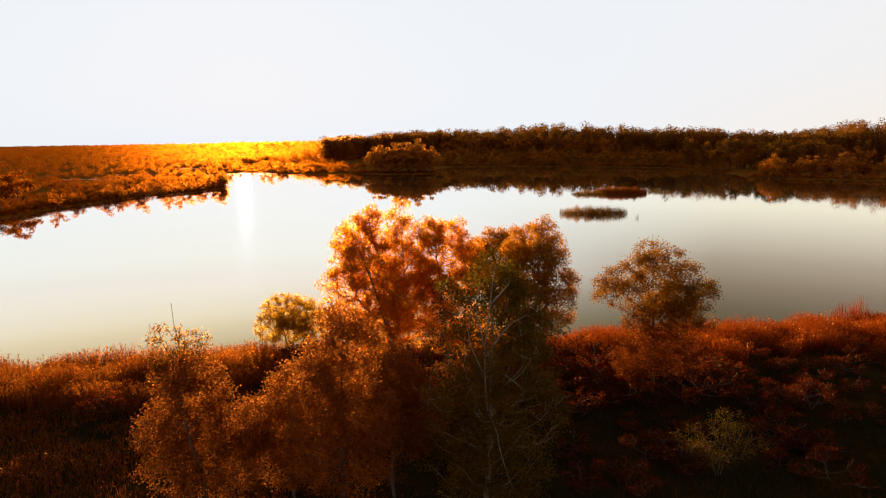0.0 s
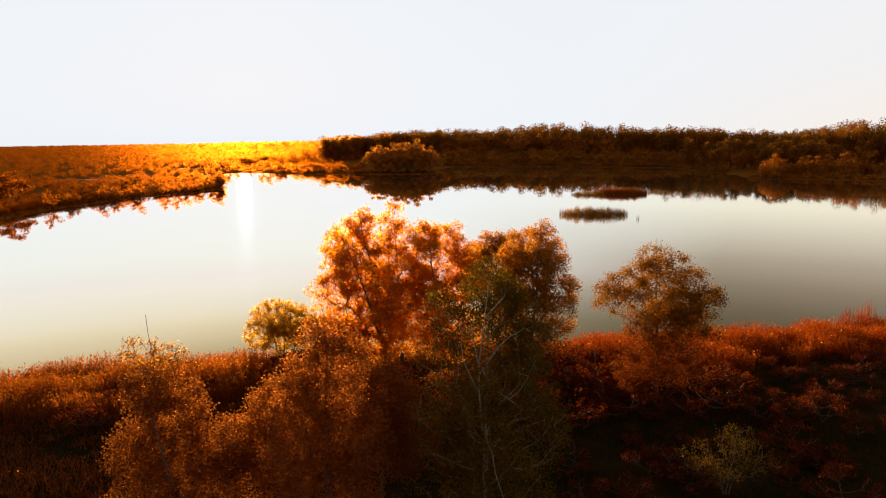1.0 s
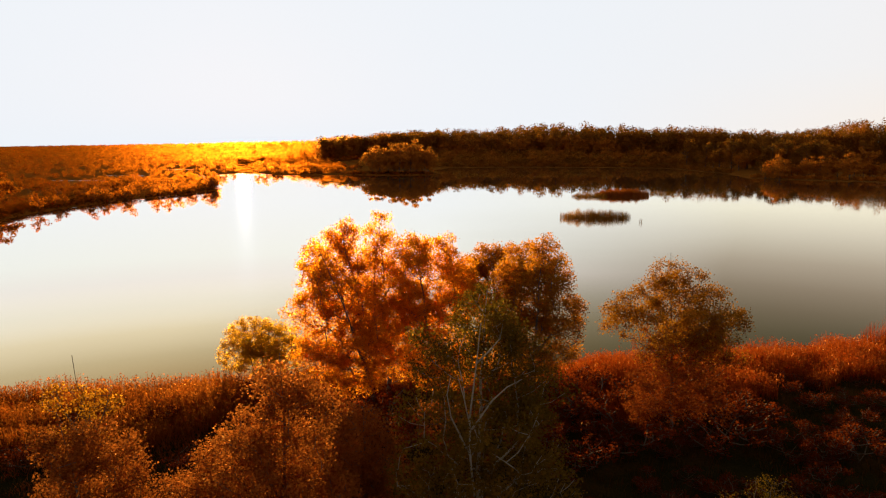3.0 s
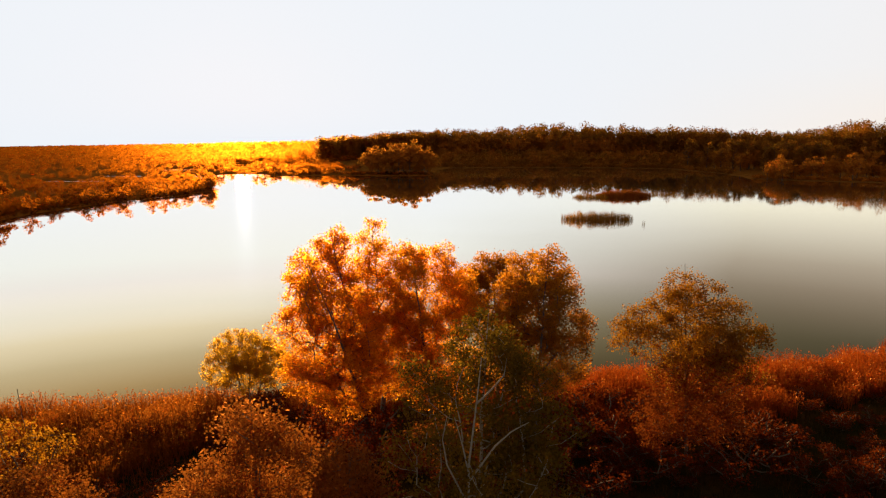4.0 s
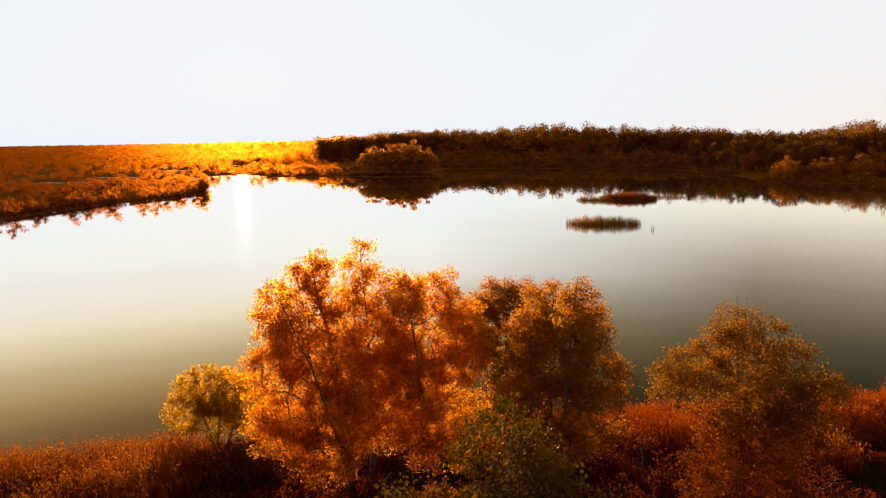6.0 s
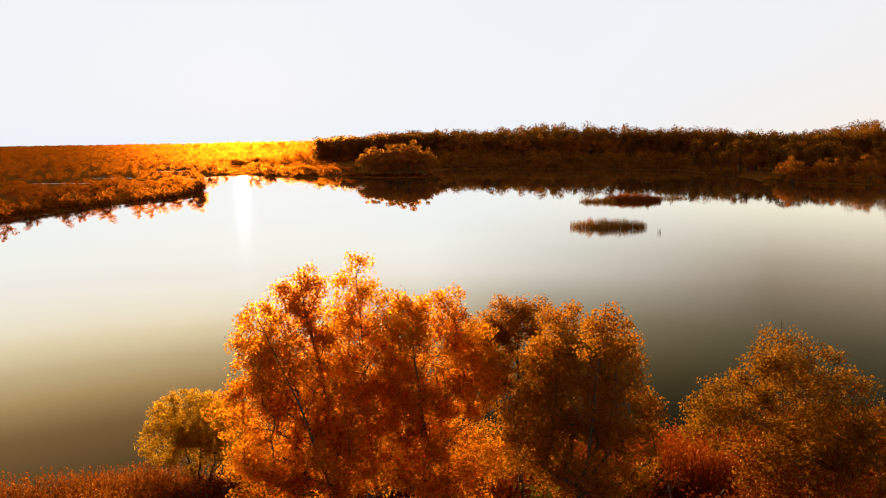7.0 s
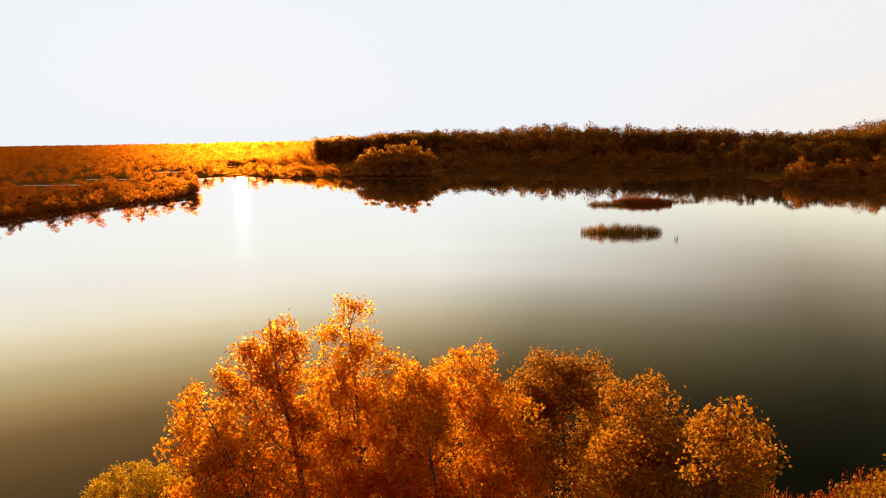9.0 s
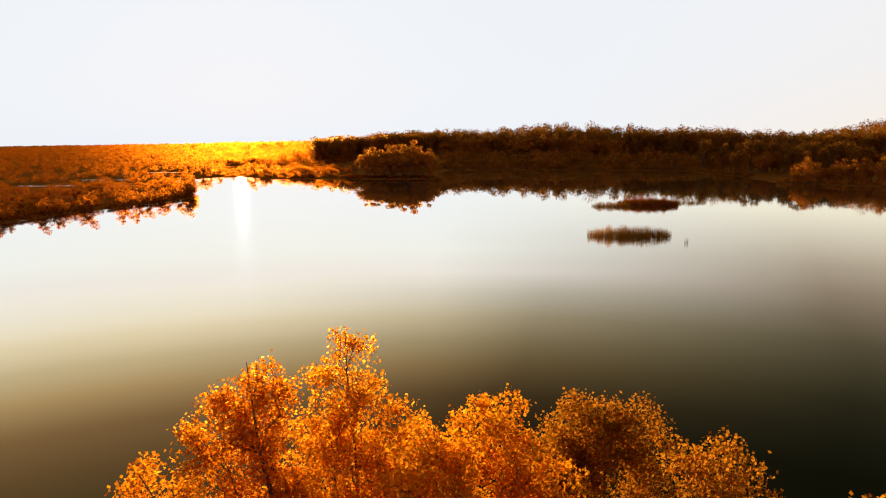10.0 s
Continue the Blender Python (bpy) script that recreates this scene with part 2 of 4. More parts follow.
def water_material():
    """Still lake: near-mirror at a flat angle, dark olive where one looks in."""
    m, n = material("still_lake_water")
    pos = n.add("ShaderNodeTexCoord").outputs["Object"]
    wind = n.add("ShaderNodeMapping", Vector=pos, Scale=(0.35, 1.3, 1.0))
    ripple = n.math("ADD", n.noise(1.3, 3.0, wind.outputs[0]), n.math("MULTIPLY", n.noise(0.12, 3.0, wind.outputs[0]), 3.0))
    bump = n.add("ShaderNodeBump", Strength=0.009, Distance=0.05, Height=ripple)
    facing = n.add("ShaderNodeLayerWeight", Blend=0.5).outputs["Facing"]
    # facing = 1 - cos(angle); 1 at the flattest view. The ramps paint the lake's fading brightness and cream tint,
    # darker to the east
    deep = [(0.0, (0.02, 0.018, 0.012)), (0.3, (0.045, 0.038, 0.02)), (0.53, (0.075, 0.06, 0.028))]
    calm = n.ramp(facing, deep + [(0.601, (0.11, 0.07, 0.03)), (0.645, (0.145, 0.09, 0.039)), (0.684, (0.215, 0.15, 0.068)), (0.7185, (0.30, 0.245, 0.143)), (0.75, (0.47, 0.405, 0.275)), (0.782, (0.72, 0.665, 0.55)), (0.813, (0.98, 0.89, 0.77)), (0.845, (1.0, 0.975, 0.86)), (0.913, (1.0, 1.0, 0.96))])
    dim_east = n.ramp(facing, deep + [(0.601, (0.07, 0.07, 0.04)), (0.645, (0.09, 0.086, 0.048)), (0.684, (0.12, 0.108, 0.058)), (0.7185, (0.155, 0.132, 0.072)), (0.75, (0.175, 0.147, 0.087)), (0.782, (0.225, 0.178, 0.117)), (0.813, (0.31, 0.245, 0.168)), (0.845, (0.475, 0.40, 0.293)), (0.878, (0.71, 0.645, 0.50)), (0.913, (0.98, 0.92, 0.72)), (0.95, (1.0, 0.98, 0.88))])
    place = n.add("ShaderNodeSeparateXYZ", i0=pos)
    # a fan from near the camera's path; the east side's dimming follows the view
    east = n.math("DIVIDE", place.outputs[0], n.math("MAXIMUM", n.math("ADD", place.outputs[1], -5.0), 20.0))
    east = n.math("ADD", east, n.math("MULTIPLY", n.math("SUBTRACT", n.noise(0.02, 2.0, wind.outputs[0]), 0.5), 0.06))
    eastward = n.add("ShaderNodeMapRange", Value=east, From_Min=-0.02, From_Max=0.45).outputs[0]
    share = n.mix(eastward, calm, dim_east)
    # the wind's share is only this slight extra roughness
    rough = n.math("ADD", n.math("MULTIPLY", eastward, 0.02), 0.012)
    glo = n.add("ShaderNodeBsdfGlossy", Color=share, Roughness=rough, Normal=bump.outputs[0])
    murk = n.ramp(n.noise(0.03, 3.0, pos), [(0.3, (0.004, 0.005, 0.0022)), (0.7, (0.007, 0.0065, 0.003))])
    dif = n.add("ShaderNodeBsdfDiffuse", Color=murk)
    # faint blue gloss, tinted against the sun's orange, added to draw its pale streak
    fine = n.add("ShaderNodeBsdfGlossy", Color=(0.00006, 0.00016, 0.0006, 1), Roughness=0.24)
    both = n.add("ShaderNodeAddShader", i0=glo.outputs[0], i1=dif.outputs[0])
    both = n.add("ShaderNodeAddShader", i0=both.outputs[0], i1=fine.outputs[0])
    n.add("ShaderNodeOutputMaterial", Surface=both.outputs[0])
    return m


SOIL, WATER = ground_material(), water_material()


# ---- mesh helpers ----
rng = np.random.default_rng(7)


def mesh_object(name, verts, quads, mat, parent=None, label="", smooth=False, tris=None, normals=None):
    """One mesh object from arrays of corners and faces; normals: set by hand, so leaves shade as one rounded mass."""
    me = bpy.data.meshes.new(name)
    verts = np.asarray(verts, dtype=np.float32).reshape(-1, 3)
    loops, starts, n0 = [], [], 0
    for faces, k in ((quads, 4), (tris, 3)):
        if faces is not None and len(faces):
            faces = np.asarray(faces, dtype=np.int32).reshape(-1, k)
            loops.append(faces.ravel())
            starts.append(n0 + np.arange(len(faces), dtype=np.int32) * k)
            n0 += faces.size
    loops, starts = np.concatenate(loops), np.concatenate(starts)
    me.vertices.add(len(verts)), me.loops.add(len(loops)), me.polygons.add(len(starts))
    me.vertices.foreach_set("co", verts.ravel())
    me.loops.foreach_set("vertex_index", loops)
    me.polygons.foreach_set("loop_start", starts)
    if smooth:
        me.polygons.foreach_set("use_smooth", np.ones(len(starts), dtype=bool))
    me.materials.append(mat)
    me.update(calc_edges=True)
    if normals is not None:
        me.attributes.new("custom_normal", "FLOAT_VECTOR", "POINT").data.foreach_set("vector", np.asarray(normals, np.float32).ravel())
    ob = new(name, me)
    if parent is not None:
        ob.parent = parent
    if label:
        tagged(ob, label)
    return ob


def tubes(lines, sides=5):
    """Tapering round limbs: lines of (points, radii)."""
    verts, quads, base = [], [], 0
    for pts, rad in lines:
        pts, rad = np.asarray(pts, float), np.asarray(rad, float)
        d = np.gradient(pts, axis=0)
        d /= np.linalg.norm(d, axis=1)[:, None] + 1e-9
        ref = np.where(np.abs(d[:, 2:3]) > 0.9, [[1.0, 0, 0]], [[0, 0, 1.0]])
        a = np.cross(d, ref)
        a /= np.linalg.norm(a, axis=1)[:, None] + 1e-9
        b = np.cross(d, a)
        ang = np.arange(sides) * 2 * math.pi / sides
        ring = pts[:, None] + rad[:, None, None] * (np.cos(ang)[None, :, None] * a[:, None] + np.sin(ang)[None, :, None] * b[:, None])
        verts.append(ring.reshape(-1, 3))
        k = np.arange(len(pts) - 1)[:, None] * sides
        i = np.arange(sides)[None]
        j = (i + 1) % sides
        quads.append((base + np.stack([k + i, k + j, k + sides + j, k + sides + i], -1)).reshape(-1, 4))
        base += len(pts) * sides
    return np.concatenate(verts), np.concatenate(quads)


def leaf_quads(centres, size, droop=0.25, up=0.0, wide=0.4, out=None):
    """Folded kite leaves, one quad each, turned at random or facing outwards."""
    n = len(centres)
    u = rng.normal(size=(n, 3))
    u[:, 2] -= droop
    if out is not None:
        u -= out * (u * out).sum(1)[:, None] * 0.8
    u /= np.linalg.norm(u, axis=1)[:, None] + 1e-9
    v = np.cross(u, rng.normal(size=(n, 3)) + [0, 0, up] if out is None else out * 1.6 + rng.normal(size=(n, 3)) * 0.6)
    v /= np.linalg.norm(v, axis=1)[:, None] + 1e-9
    s = (size * rng.uniform(0.6, 1.35, n))[:, None]
    fold = np.cross(u, v) * s * 0.12
    q = np.stack([centres - u * s * 0.5, centres + v * s * wide + fold, centres + u * s * 0.5, centres - v * s * wide + fold], 1)
    return q.reshape(-1, 3), np.arange(n * 4).reshape(-1, 4)


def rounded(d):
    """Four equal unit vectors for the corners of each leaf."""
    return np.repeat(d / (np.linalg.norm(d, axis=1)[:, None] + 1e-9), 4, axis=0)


def in_lobes(lobes, n, shell=0.5):
    """Random points inside a set of ellipsoids, more of them near their skins."""
    wts = np.array([l[6] if len(l) > 6 else (l[3] * l[4] * l[5]) ** 0.62 for l in lobes], float)
    pick = rng.choice(len(lobes), n, p=wts / wts.sum())
    L = np.array([l[:6] for l in lobes], float)[pick]
    d = rng.normal(size=(n, 3))
    d /= np.linalg.norm(d, axis=1)[:, None]
    r = rng.uniform(0, 1, n) ** shell
    return L[:, :3] + d * r[:, None] * L[:, 3:6]


def skeleton_of(base_pts, base_r, tips, up_bias=0.35):
    """Grow limbs from a trunk to every tip; returns lines of (points, radii), the trunk first."""
    nodes = np.array(base_pts, float)
    parent = list(range(-1, len(nodes) - 1))
    owner = [0] * len(nodes)
    lines = [list(range(len(nodes)))]
    horiz = np.linalg.norm(tips[:, :2] - nodes[len(nodes) // 2, :2], axis=1)
    for tip in tips[np.argsort(horiz + 0.4 * np.abs(tips[:, 2] - nodes[:, 2].mean()))]:
        d = tip - nodes
        dist = np.linalg.norm(d, axis=1)
        flat = np.linalg.norm(d[:, :2], axis=1)
        cost = dist + 2.5 * np.maximum(0, up_bias * flat - d[:, 2]) + 0.02 * np.arange(len(nodes)) / len(nodes)
        i = int(np.argmin(cost))
        k = max(2, int(dist[i] / 0.7))
        s = np.linspace(0, 1, k + 1)[1:, None]
        p = nodes[i] + d[i] * s
        sag = np.sin(s * math.pi) * dist[i] * 0.10
        p = p + np.concatenate([rng.normal(size=(k, 2)) * 0.06 * dist[i] * np.sin(s * math.pi), -sag * 0.4], 1)
        first = len(nodes)
        nodes = np.concatenate([nodes, p])
        parent += [i] + list(range(first, first + k - 1))
        lines.append([i] + list(range(first, first + k)))
    load = np.zeros(len(nodes))
    for line in lines:
        load[line[-1]] += 1
    for i in range(len(nodes) - 1, -1, -1):
        if parent[i] >= 0:
            load[parent[i]] += load[i]
    rad = base_r * (load / load[0]) ** 0.46
    rad = np.maximum(rad, 0.012)
    out = []
    for line in lines:
        r = rad[line].copy()
        if len(out):
            r[0] = r[1]
        out.append((nodes[line], r))
    return out


def tree(name, at, lobes, leaf_mat, label, category="tree", tips=110, leaves=9000, density=3.4, size=0.125, trunk_r=0.2, stems=None,
         bark=None, spread=0.4, limb_r=0.045, group="", up_bias=0.35, bare=0.0, open_side=0.0, fill=0.66, skirt=None):
    """A broad-leaved tree or shrub: trunk, limbs, twigs and a crown of single leaves. Lobes are relative to its foot."""
    bark = bark or BARK
    trunk_r *= 0.75
    leaves, tips = int(leaves * density), int(tips * 2.8)
    root = tagged(new(name), label, category, group)
    root.location = at
    top = max(lobes, key=lambda l: l[2] + l[5])
    stems = stems or [[(0, 0, -0.3), (top[0] * 0.15, top[1] * 0.15, top[2] * 0.3), (top[0] * 0.6, top[1] * 0.6, top[2] * 0.7), (top[0], top[1], top[2] + top[5] * 0.8)]]
    lobes = [(l[0], l[1], l[2] - 0.3 * min(1.0, l[2] / 10), l[3] * 1.25, l[4] * 1.25, l[5] * 0.92, *l[6:]) if l[5] > 1.4 * l[3] else (l[0], l[1], l[2] - 0.3 * min(1.0, l[2] / 10), *l[3:]) for l in lobes]
    pts = in_lobes(lobes, tips, 0.34)
    lines, twigs = [], []
    nearest = np.array([[np.linalg.norm(p[:2] - np.array(s)[:, :2].mean(0)) for s in stems] for p in pts]).argmin(1)
    for k, stem in enumerate(stems):
        mine = pts[nearest == k]
        if len(mine) == 0:
            continue
        stem = np.array(stem, float)
        tt = np.linspace(0, len(stem) - 1, 14)
        curve = np.stack([np.interp(tt, np.arange(len(stem)), stem[:, c]) for c in range(3)], 1)
        curve[2:, :2] += np.cumsum(rng.normal(size=(12, 2)) * 0.05, axis=0)
        grown = skeleton_of(curve, trunk_r, mine, up_bias)
        v, q = tubes([grown[0]], 8)
        mesh_object("trunk", v, q, bark, root, smooth=True)
        for ln in grown[1:]:
            (lines if ln[1][1] > limb_r else twigs).append(ln)
    for ln in lines:
        v, q = tubes([ln], 6)
        mesh_object("limb", v, q, bark, root, smooth=True)
    if twigs:
        v, q = tubes(twigs, 4)
        tagged(mesh_object("twig_spray", v, q, bark, root), kind="stuff")
    # leaves sit round twig ends and along the outer twigs
    ends = np.concatenate([ln[0][1:] for ln in twigs + lines] or [pts])
    wts = np.concatenate([np.linspace(0.16, 1.0, len(ln[0]) - 1) for ln in twigs + lines])
    keep = rng.uniform(size=len(ends)) >= bare
    wts = wts * keep * rng.uniform(0.4, 1.0, len(ends))
    pick = rng.choice(len(ends), leaves, p=wts / wts.sum())
    c = ends[pick] + np.clip(rng.normal(size=(leaves, 3)), -1.7, 1.7) * spread * np.array([0.85, 0.85, 0.75]) * rng.uniform(0.4, 1.0, (leaves, 1))
    # most of the rest in clumps at the twig ends, some spread through the crown
    loose = rng.uniform(size=leaves) < fill
    loose = np.flatnonzero(loose)
    part_way = int(len(loose) * 0.78)
    clump = spread * rng.uniform(0.7, 1.7, len(pts))
    which = rng.choice(len(pts), part_way, p=clump ** 2 / (clump ** 2).sum())
    way = rng.normal(size=(part_way, 3))
    way *= (rng.uniform(0, 1, part_way) ** 0.42 * clump[which] / np.linalg.norm(way, axis=1))[:, None]
    c[loose[:part_way]] = pts[which] + way * [1.0, 1.0, 0.8]
    c[loose[part_way:]] = in_lobes(lobes, len(loose) - part_way, 0.36)
    c = c[(c[:, 1] > -0.4) | (rng.uniform(size=leaves) >= open_side)]
    c[:, 2] = np.maximum(c[:, 2], 0.15)
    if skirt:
        # lower leaves of a darker, redder hue
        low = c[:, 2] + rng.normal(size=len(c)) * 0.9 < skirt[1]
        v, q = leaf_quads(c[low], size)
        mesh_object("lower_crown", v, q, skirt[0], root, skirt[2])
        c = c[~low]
    v, q = leaf_quads(c, size)
    mesh_object("crown", v, q, leaf_mat, root)
    return root


# ---- ground and lake ----
LAKE = [(-420, 5), (-150, 38), (-60, 42.5), (-25, 50.5), (0, 55), (14, 57), (27, 59.5), (65, 66.5), (150, 82), (300, 90), (480, 160), (480, 290), (300, 325), (218, 332), (180, 352), (163, 372),
        (170, 420), (160, 500), (120, 516), (60, 522), (6, 515), (-8, 470), (-2, 424), (-9, 405), (-26, 400), (-45, 403), (-56, 409), (-74, 404), (-97, 402), (-111, 424), (-124, 432), (-134, 414), (-142, 392), (-134, 374), (-121, 366),
        (-113, 335), (-101, 305), (-93, 284), (-95, 266), (-103, 247), (-111, 228), (-114, 208), (-112, 170), (-135, 120), (-230, 85), (-420, 80)]
PONDS = [(-185, 350, 15, 3.2), (-152, 352, 8, 2.2), (-182, 399, 12, 3.2), (-181, 484, 14, 5), (-90, 560, 26, 12)]


def wobble(x, y, scale, seed):
    """Smooth value noise from a few turned waves."""
    r = np.random.default_rng(seed)
    out = np.zeros_like(x)
    for _ in range(7):
        a, p, k = r.uniform(0, 2 * math.pi), r.uniform(0, 2 * math.pi), r.uniform(0.6, 1.8) / scale
        out += np.sin((x * math.cos(a) + y * math.sin(a)) * k * 2 * math.pi + p)
    return out / 4.0


def shore_distance(x, y):
    """Metres from the lake's edge: positive on land, negative over water."""
    x, y = np.asarray(x, float), np.asarray(y, float)
    wx, wy = x + wobble(x, y, 22, 3) * 1.6, y + wobble(x, y, 18, 4) * 1.3
    best, inside = np.full(x.shape, 1e9), np.zeros(x.shape, bool)
    for (ax, ay), (bx, by) in zip(LAKE, LAKE[1:] + LAKE[:1]):
        ex, ey = bx - ax, by - ay
        t = np.clip(((wx - ax) * ex + (wy - ay) * ey) / (ex * ex + ey * ey), 0, 1)
        best = np.minimum(best, np.hypot(wx - ax - t * ex, wy - ay - t * ey))
        cross = ((ay > wy) != (by > wy)) & (wx < (bx - ax) * (wy - ay) / (by - ay + 1e-12) + ax)
        inside ^= cross
    d = np.where(inside, -best, best)
    for px, py, rx, ry in PONDS:
        d = np.minimum(d, (np.hypot((x - px) / rx, (y - py) / ry) - 1) * min(rx, ry))
    return d


def ground_height(x, y):
    d = shore_distance(x, y)
    land = np.where(y < 100, 0.55, 0.25) * np.clip(d / 2.5, 0, 1) + 0.25 * np.clip((d - 3) / 10, 0, 1) + wobble(x, y, 9, 8) * 0.12 * np.clip(d / 4, 0, 1)
    land = land + 4.0 * np.clip((y - 535) / 70, 0, 1) * np.clip((x + 110) / 60, 0, 1)
    land = land - 24.0 * np.clip((-x / np.maximum(y, 1) - 0.2) / 0.43, 0, 1) * np.clip((y - 700) / 4000, 0, 1)
    return np.where(d < 0, np.maximum(d * 0.35, -1.6), land)


def in_glade(x, y):
    """The inlet and a gap kept clear of trees along the sun's mirror line to the camera's path."""
    return (y > 385) & (y < 600) & (x > -100 - 0.29 * (y - 323)) & (x < -102 - 0.29 * (y - 386))


def by_pond(x, y):
    """Strips kept free of scrub on the camera's side of the small ponds, so they show."""
    out = np.zeros(x.shape, bool)
    for px, py, rx, ry in PONDS[:4]:
        out |= (np.abs(x - px * y / py) < rx) & (y > py - 0.11 * py) & (y < py + ry)
    return out


def build_ground():
    def steps(parts):
        return np.concatenate([np.linspace(a, b, n, endpoint=False) for a, b, n in parts])
    gx = steps([(-4500, -700, 16), (-700, -320, 26), (-320, -70, 72), (-70, 80, 110), (80, 320, 60), (320, 700, 22), (700, 4501, 16)])
    gy = steps([(-1500, -60, 14), (-60, 10, 20), (10, 75, 80), (75, 620, 170), (620, 1200, 40), (1200, 4700, 30)])
    X, Y = np.meshgrid(gx, gy)
    Z = ground_height(X, Y)
    nx = len(gx)
    i = (np.arange(len(gy) - 1)[:, None] * nx + np.arange(nx - 1)[None]).ravel()
    q = np.stack([i, i + 1, i + nx + 1, i + nx], 1)
    ob = mesh_object("ground", np.stack([X, Y, Z], -1), q, SOIL, smooth=True)
    tagged(ob, "dark autumn meadow and lake bed of earth", "ground", kind="structure")


build_ground()
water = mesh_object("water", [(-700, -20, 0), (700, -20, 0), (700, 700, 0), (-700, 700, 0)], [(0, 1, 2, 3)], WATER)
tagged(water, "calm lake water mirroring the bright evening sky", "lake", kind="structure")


def h_at(x, y):
    return float(ground_height(np.array([float(x)]), np.array([float(y)]))[0])


def foot(x, y):
    return (x, y, h_at(x, y))


# ---- trees of the near bank ----
GROVE = "trees of the near bank"
tree("poplar_tree", foot(-3.6, 47.0), [(-0.6, 1.9, 12.6, 1.1, 1.05, 2.3), (-0.6, 1.6, 10.0, 1.7, 1.6, 2.4), (0.6, 0.8, 8.6, 1.7, 1.6, 2.2), (0.4, -0.5, 6.2, 2.6, 2.2, 2.4), (-1.6, 0.3, 7.5, 1.8, 1.8, 2.2), (0.2, -0.6, 4.4, 2.7, 2.1, 1.7), (1.6, 0.2, 9.0, 1.4, 1.5, 1.6)],
     ORANGE, "tall poplar with glowing orange leaves near the water", leaves=15000, tips=150, trunk_r=0.22, size=0.112, density=4.3, spread=0.37, fill=0.78, group=GROVE,
     stems=[[(0, 0, -0.3), (0.1, 0.2, 4), (-0.3, 1.0, 9), (-0.7, 1.9, 14.4)]])
tree("poplar_tree", foot(-5.2, 43.6), [(-1.3, 3.0, 12.9, 0.95, 0.95, 1.8), (-2.4, 2.4, 12.4, 0.85, 0.9, 1.6), (-2.4, -2.1, 12.1, 0.85, 0.85, 1.7), (-3.2, 0.6, 11.6, 0.8, 0.9, 1.4), (-1.8, 0.9, 9.8, 1.9, 2.4, 2.2), (-3.9, -0.8, 8.6, 1.1, 1.1, 1.3), (-1.2, -0.5, 5.8, 3.0, 2.6, 2.6),
                                       (1.0, -1.0, 6.8, 1.9, 1.9, 2.5), (-0.6, 0.4, 8.6, 2.4, 2.2, 2.0), (-2.6, -0.4, 9.8, 1.7, 1.8, 1.8), (-2.8, -0.2, 6.6, 2.0, 1.8, 1.8), (-2.4, -0.4, 5.2, 2.1, 1.7, 1.4), (-0.2, -1.4, 4.2, 2.2, 1.6, 1.6), (-1.5, -1.8, 10.9, 1.1, 1.0, 1.8), (-0.7, 2.1, 11.3, 1.1, 1.1, 1.7)],
     ORANGE, "broad poplar with forked trunk and orange leaves", leaves=17000, tips=180, trunk_r=0.2, size=0.112, density=4.3, spread=0.37, fill=0.78, group=GROVE,
     stems=[[(0.6, 0, -0.3), (0.45, 0.2, 4), (-0.1, 1.3, 9), (-1.3, 3.0, 14.2)], [(1.2, -0.4, -0.3), (0.8, -0.8, 4), (-0.5, -1.4, 8.5), (-2.4, -2.1, 13.4)]])
tree("poplar_tree", foot(0.0, 45.5), [(0.4, 1.5, 11.9, 0.95, 0.95, 1.6), (-1.3, -2.0, 12.3, 0.9, 0.9, 1.8), (-2.5, 2.1, 11.6, 0.9, 0.9, 1.8), (1.5, 0.2, 11.0, 0.9, 0.9, 1.5), (-0.3, 0, 9.4, 2.5, 2.4, 2.5), (-1.2, 0.2, 7.4, 2.0, 2.0, 2.0), (0.5, -0.6, 5.6, 2.8, 2.4, 2.6), (1.6, 0.2, 9.0, 1.7, 1.7, 2.0), (0.2, -1.2, 4.0, 2.4, 1.8, 1.5)],
     ORANGE, "poplar with reddish orange leaves in the middle of the grove", leaves=15000, tips=160, trunk_r=0.18, size=0.112, density=4.3, spread=0.37, fill=0.78, group=GROVE)
tree("poplar_tree", foot(4.6, 48.6), [(-0.9, 1.5, 10.7, 1.3, 1.2, 1.7), (-2.6, 0.6, 9.4, 1.3, 1.3, 1.5), (1.1, 0.8, 10.7, 1.2, 1.2, 1.6), (-2.0, 0.2, 10.2, 0.9, 0.9, 1.4), (-0.2, 0.4, 11.0, 1.4, 1.3, 1.4), (0.2, 0, 7.8, 2.8, 2.4, 2.6), (0.0, -0.6, 4.6, 2.8, 2.2, 2.4), (-2.0, 0.2, 8.6, 1.6, 1.6, 1.8)],
     AMBER, "broad poplar with brownish orange leaves", leaves=13000, tips=140, trunk_r=0.18, size=0.112, density=3.2, spread=0.37, fill=0.78, group=GROVE)
tree("poplar_tree", foot(6.3, 41.4), [(0.3, -2.4, 12.9, 0.85, 0.85, 1.4), (-0.4, 2.5, 11.6, 1.1, 1.1, 1.6), (1.3, 0.3, 11.2, 0.9, 0.9, 1.4), (-1.4, 0.3, 10.8, 1.3, 1.3, 1.5), (0.3, -0.4, 10.2, 2.2, 2.4, 2.2), (1.9, -0.6, 8.6, 1.6, 1.7, 1.6), (0.4, -0.3, 6.6, 2.6, 2.4, 2.4), (-1.8, 0.2, 7.8, 1.6, 1.8, 2.2)],
     AMBER, "tall poplar with olive and orange leaves", leaves=16000, tips=170, trunk_r=0.2, size=0.112, density=3.2, spread=0.37, fill=0.78, group=GROVE)
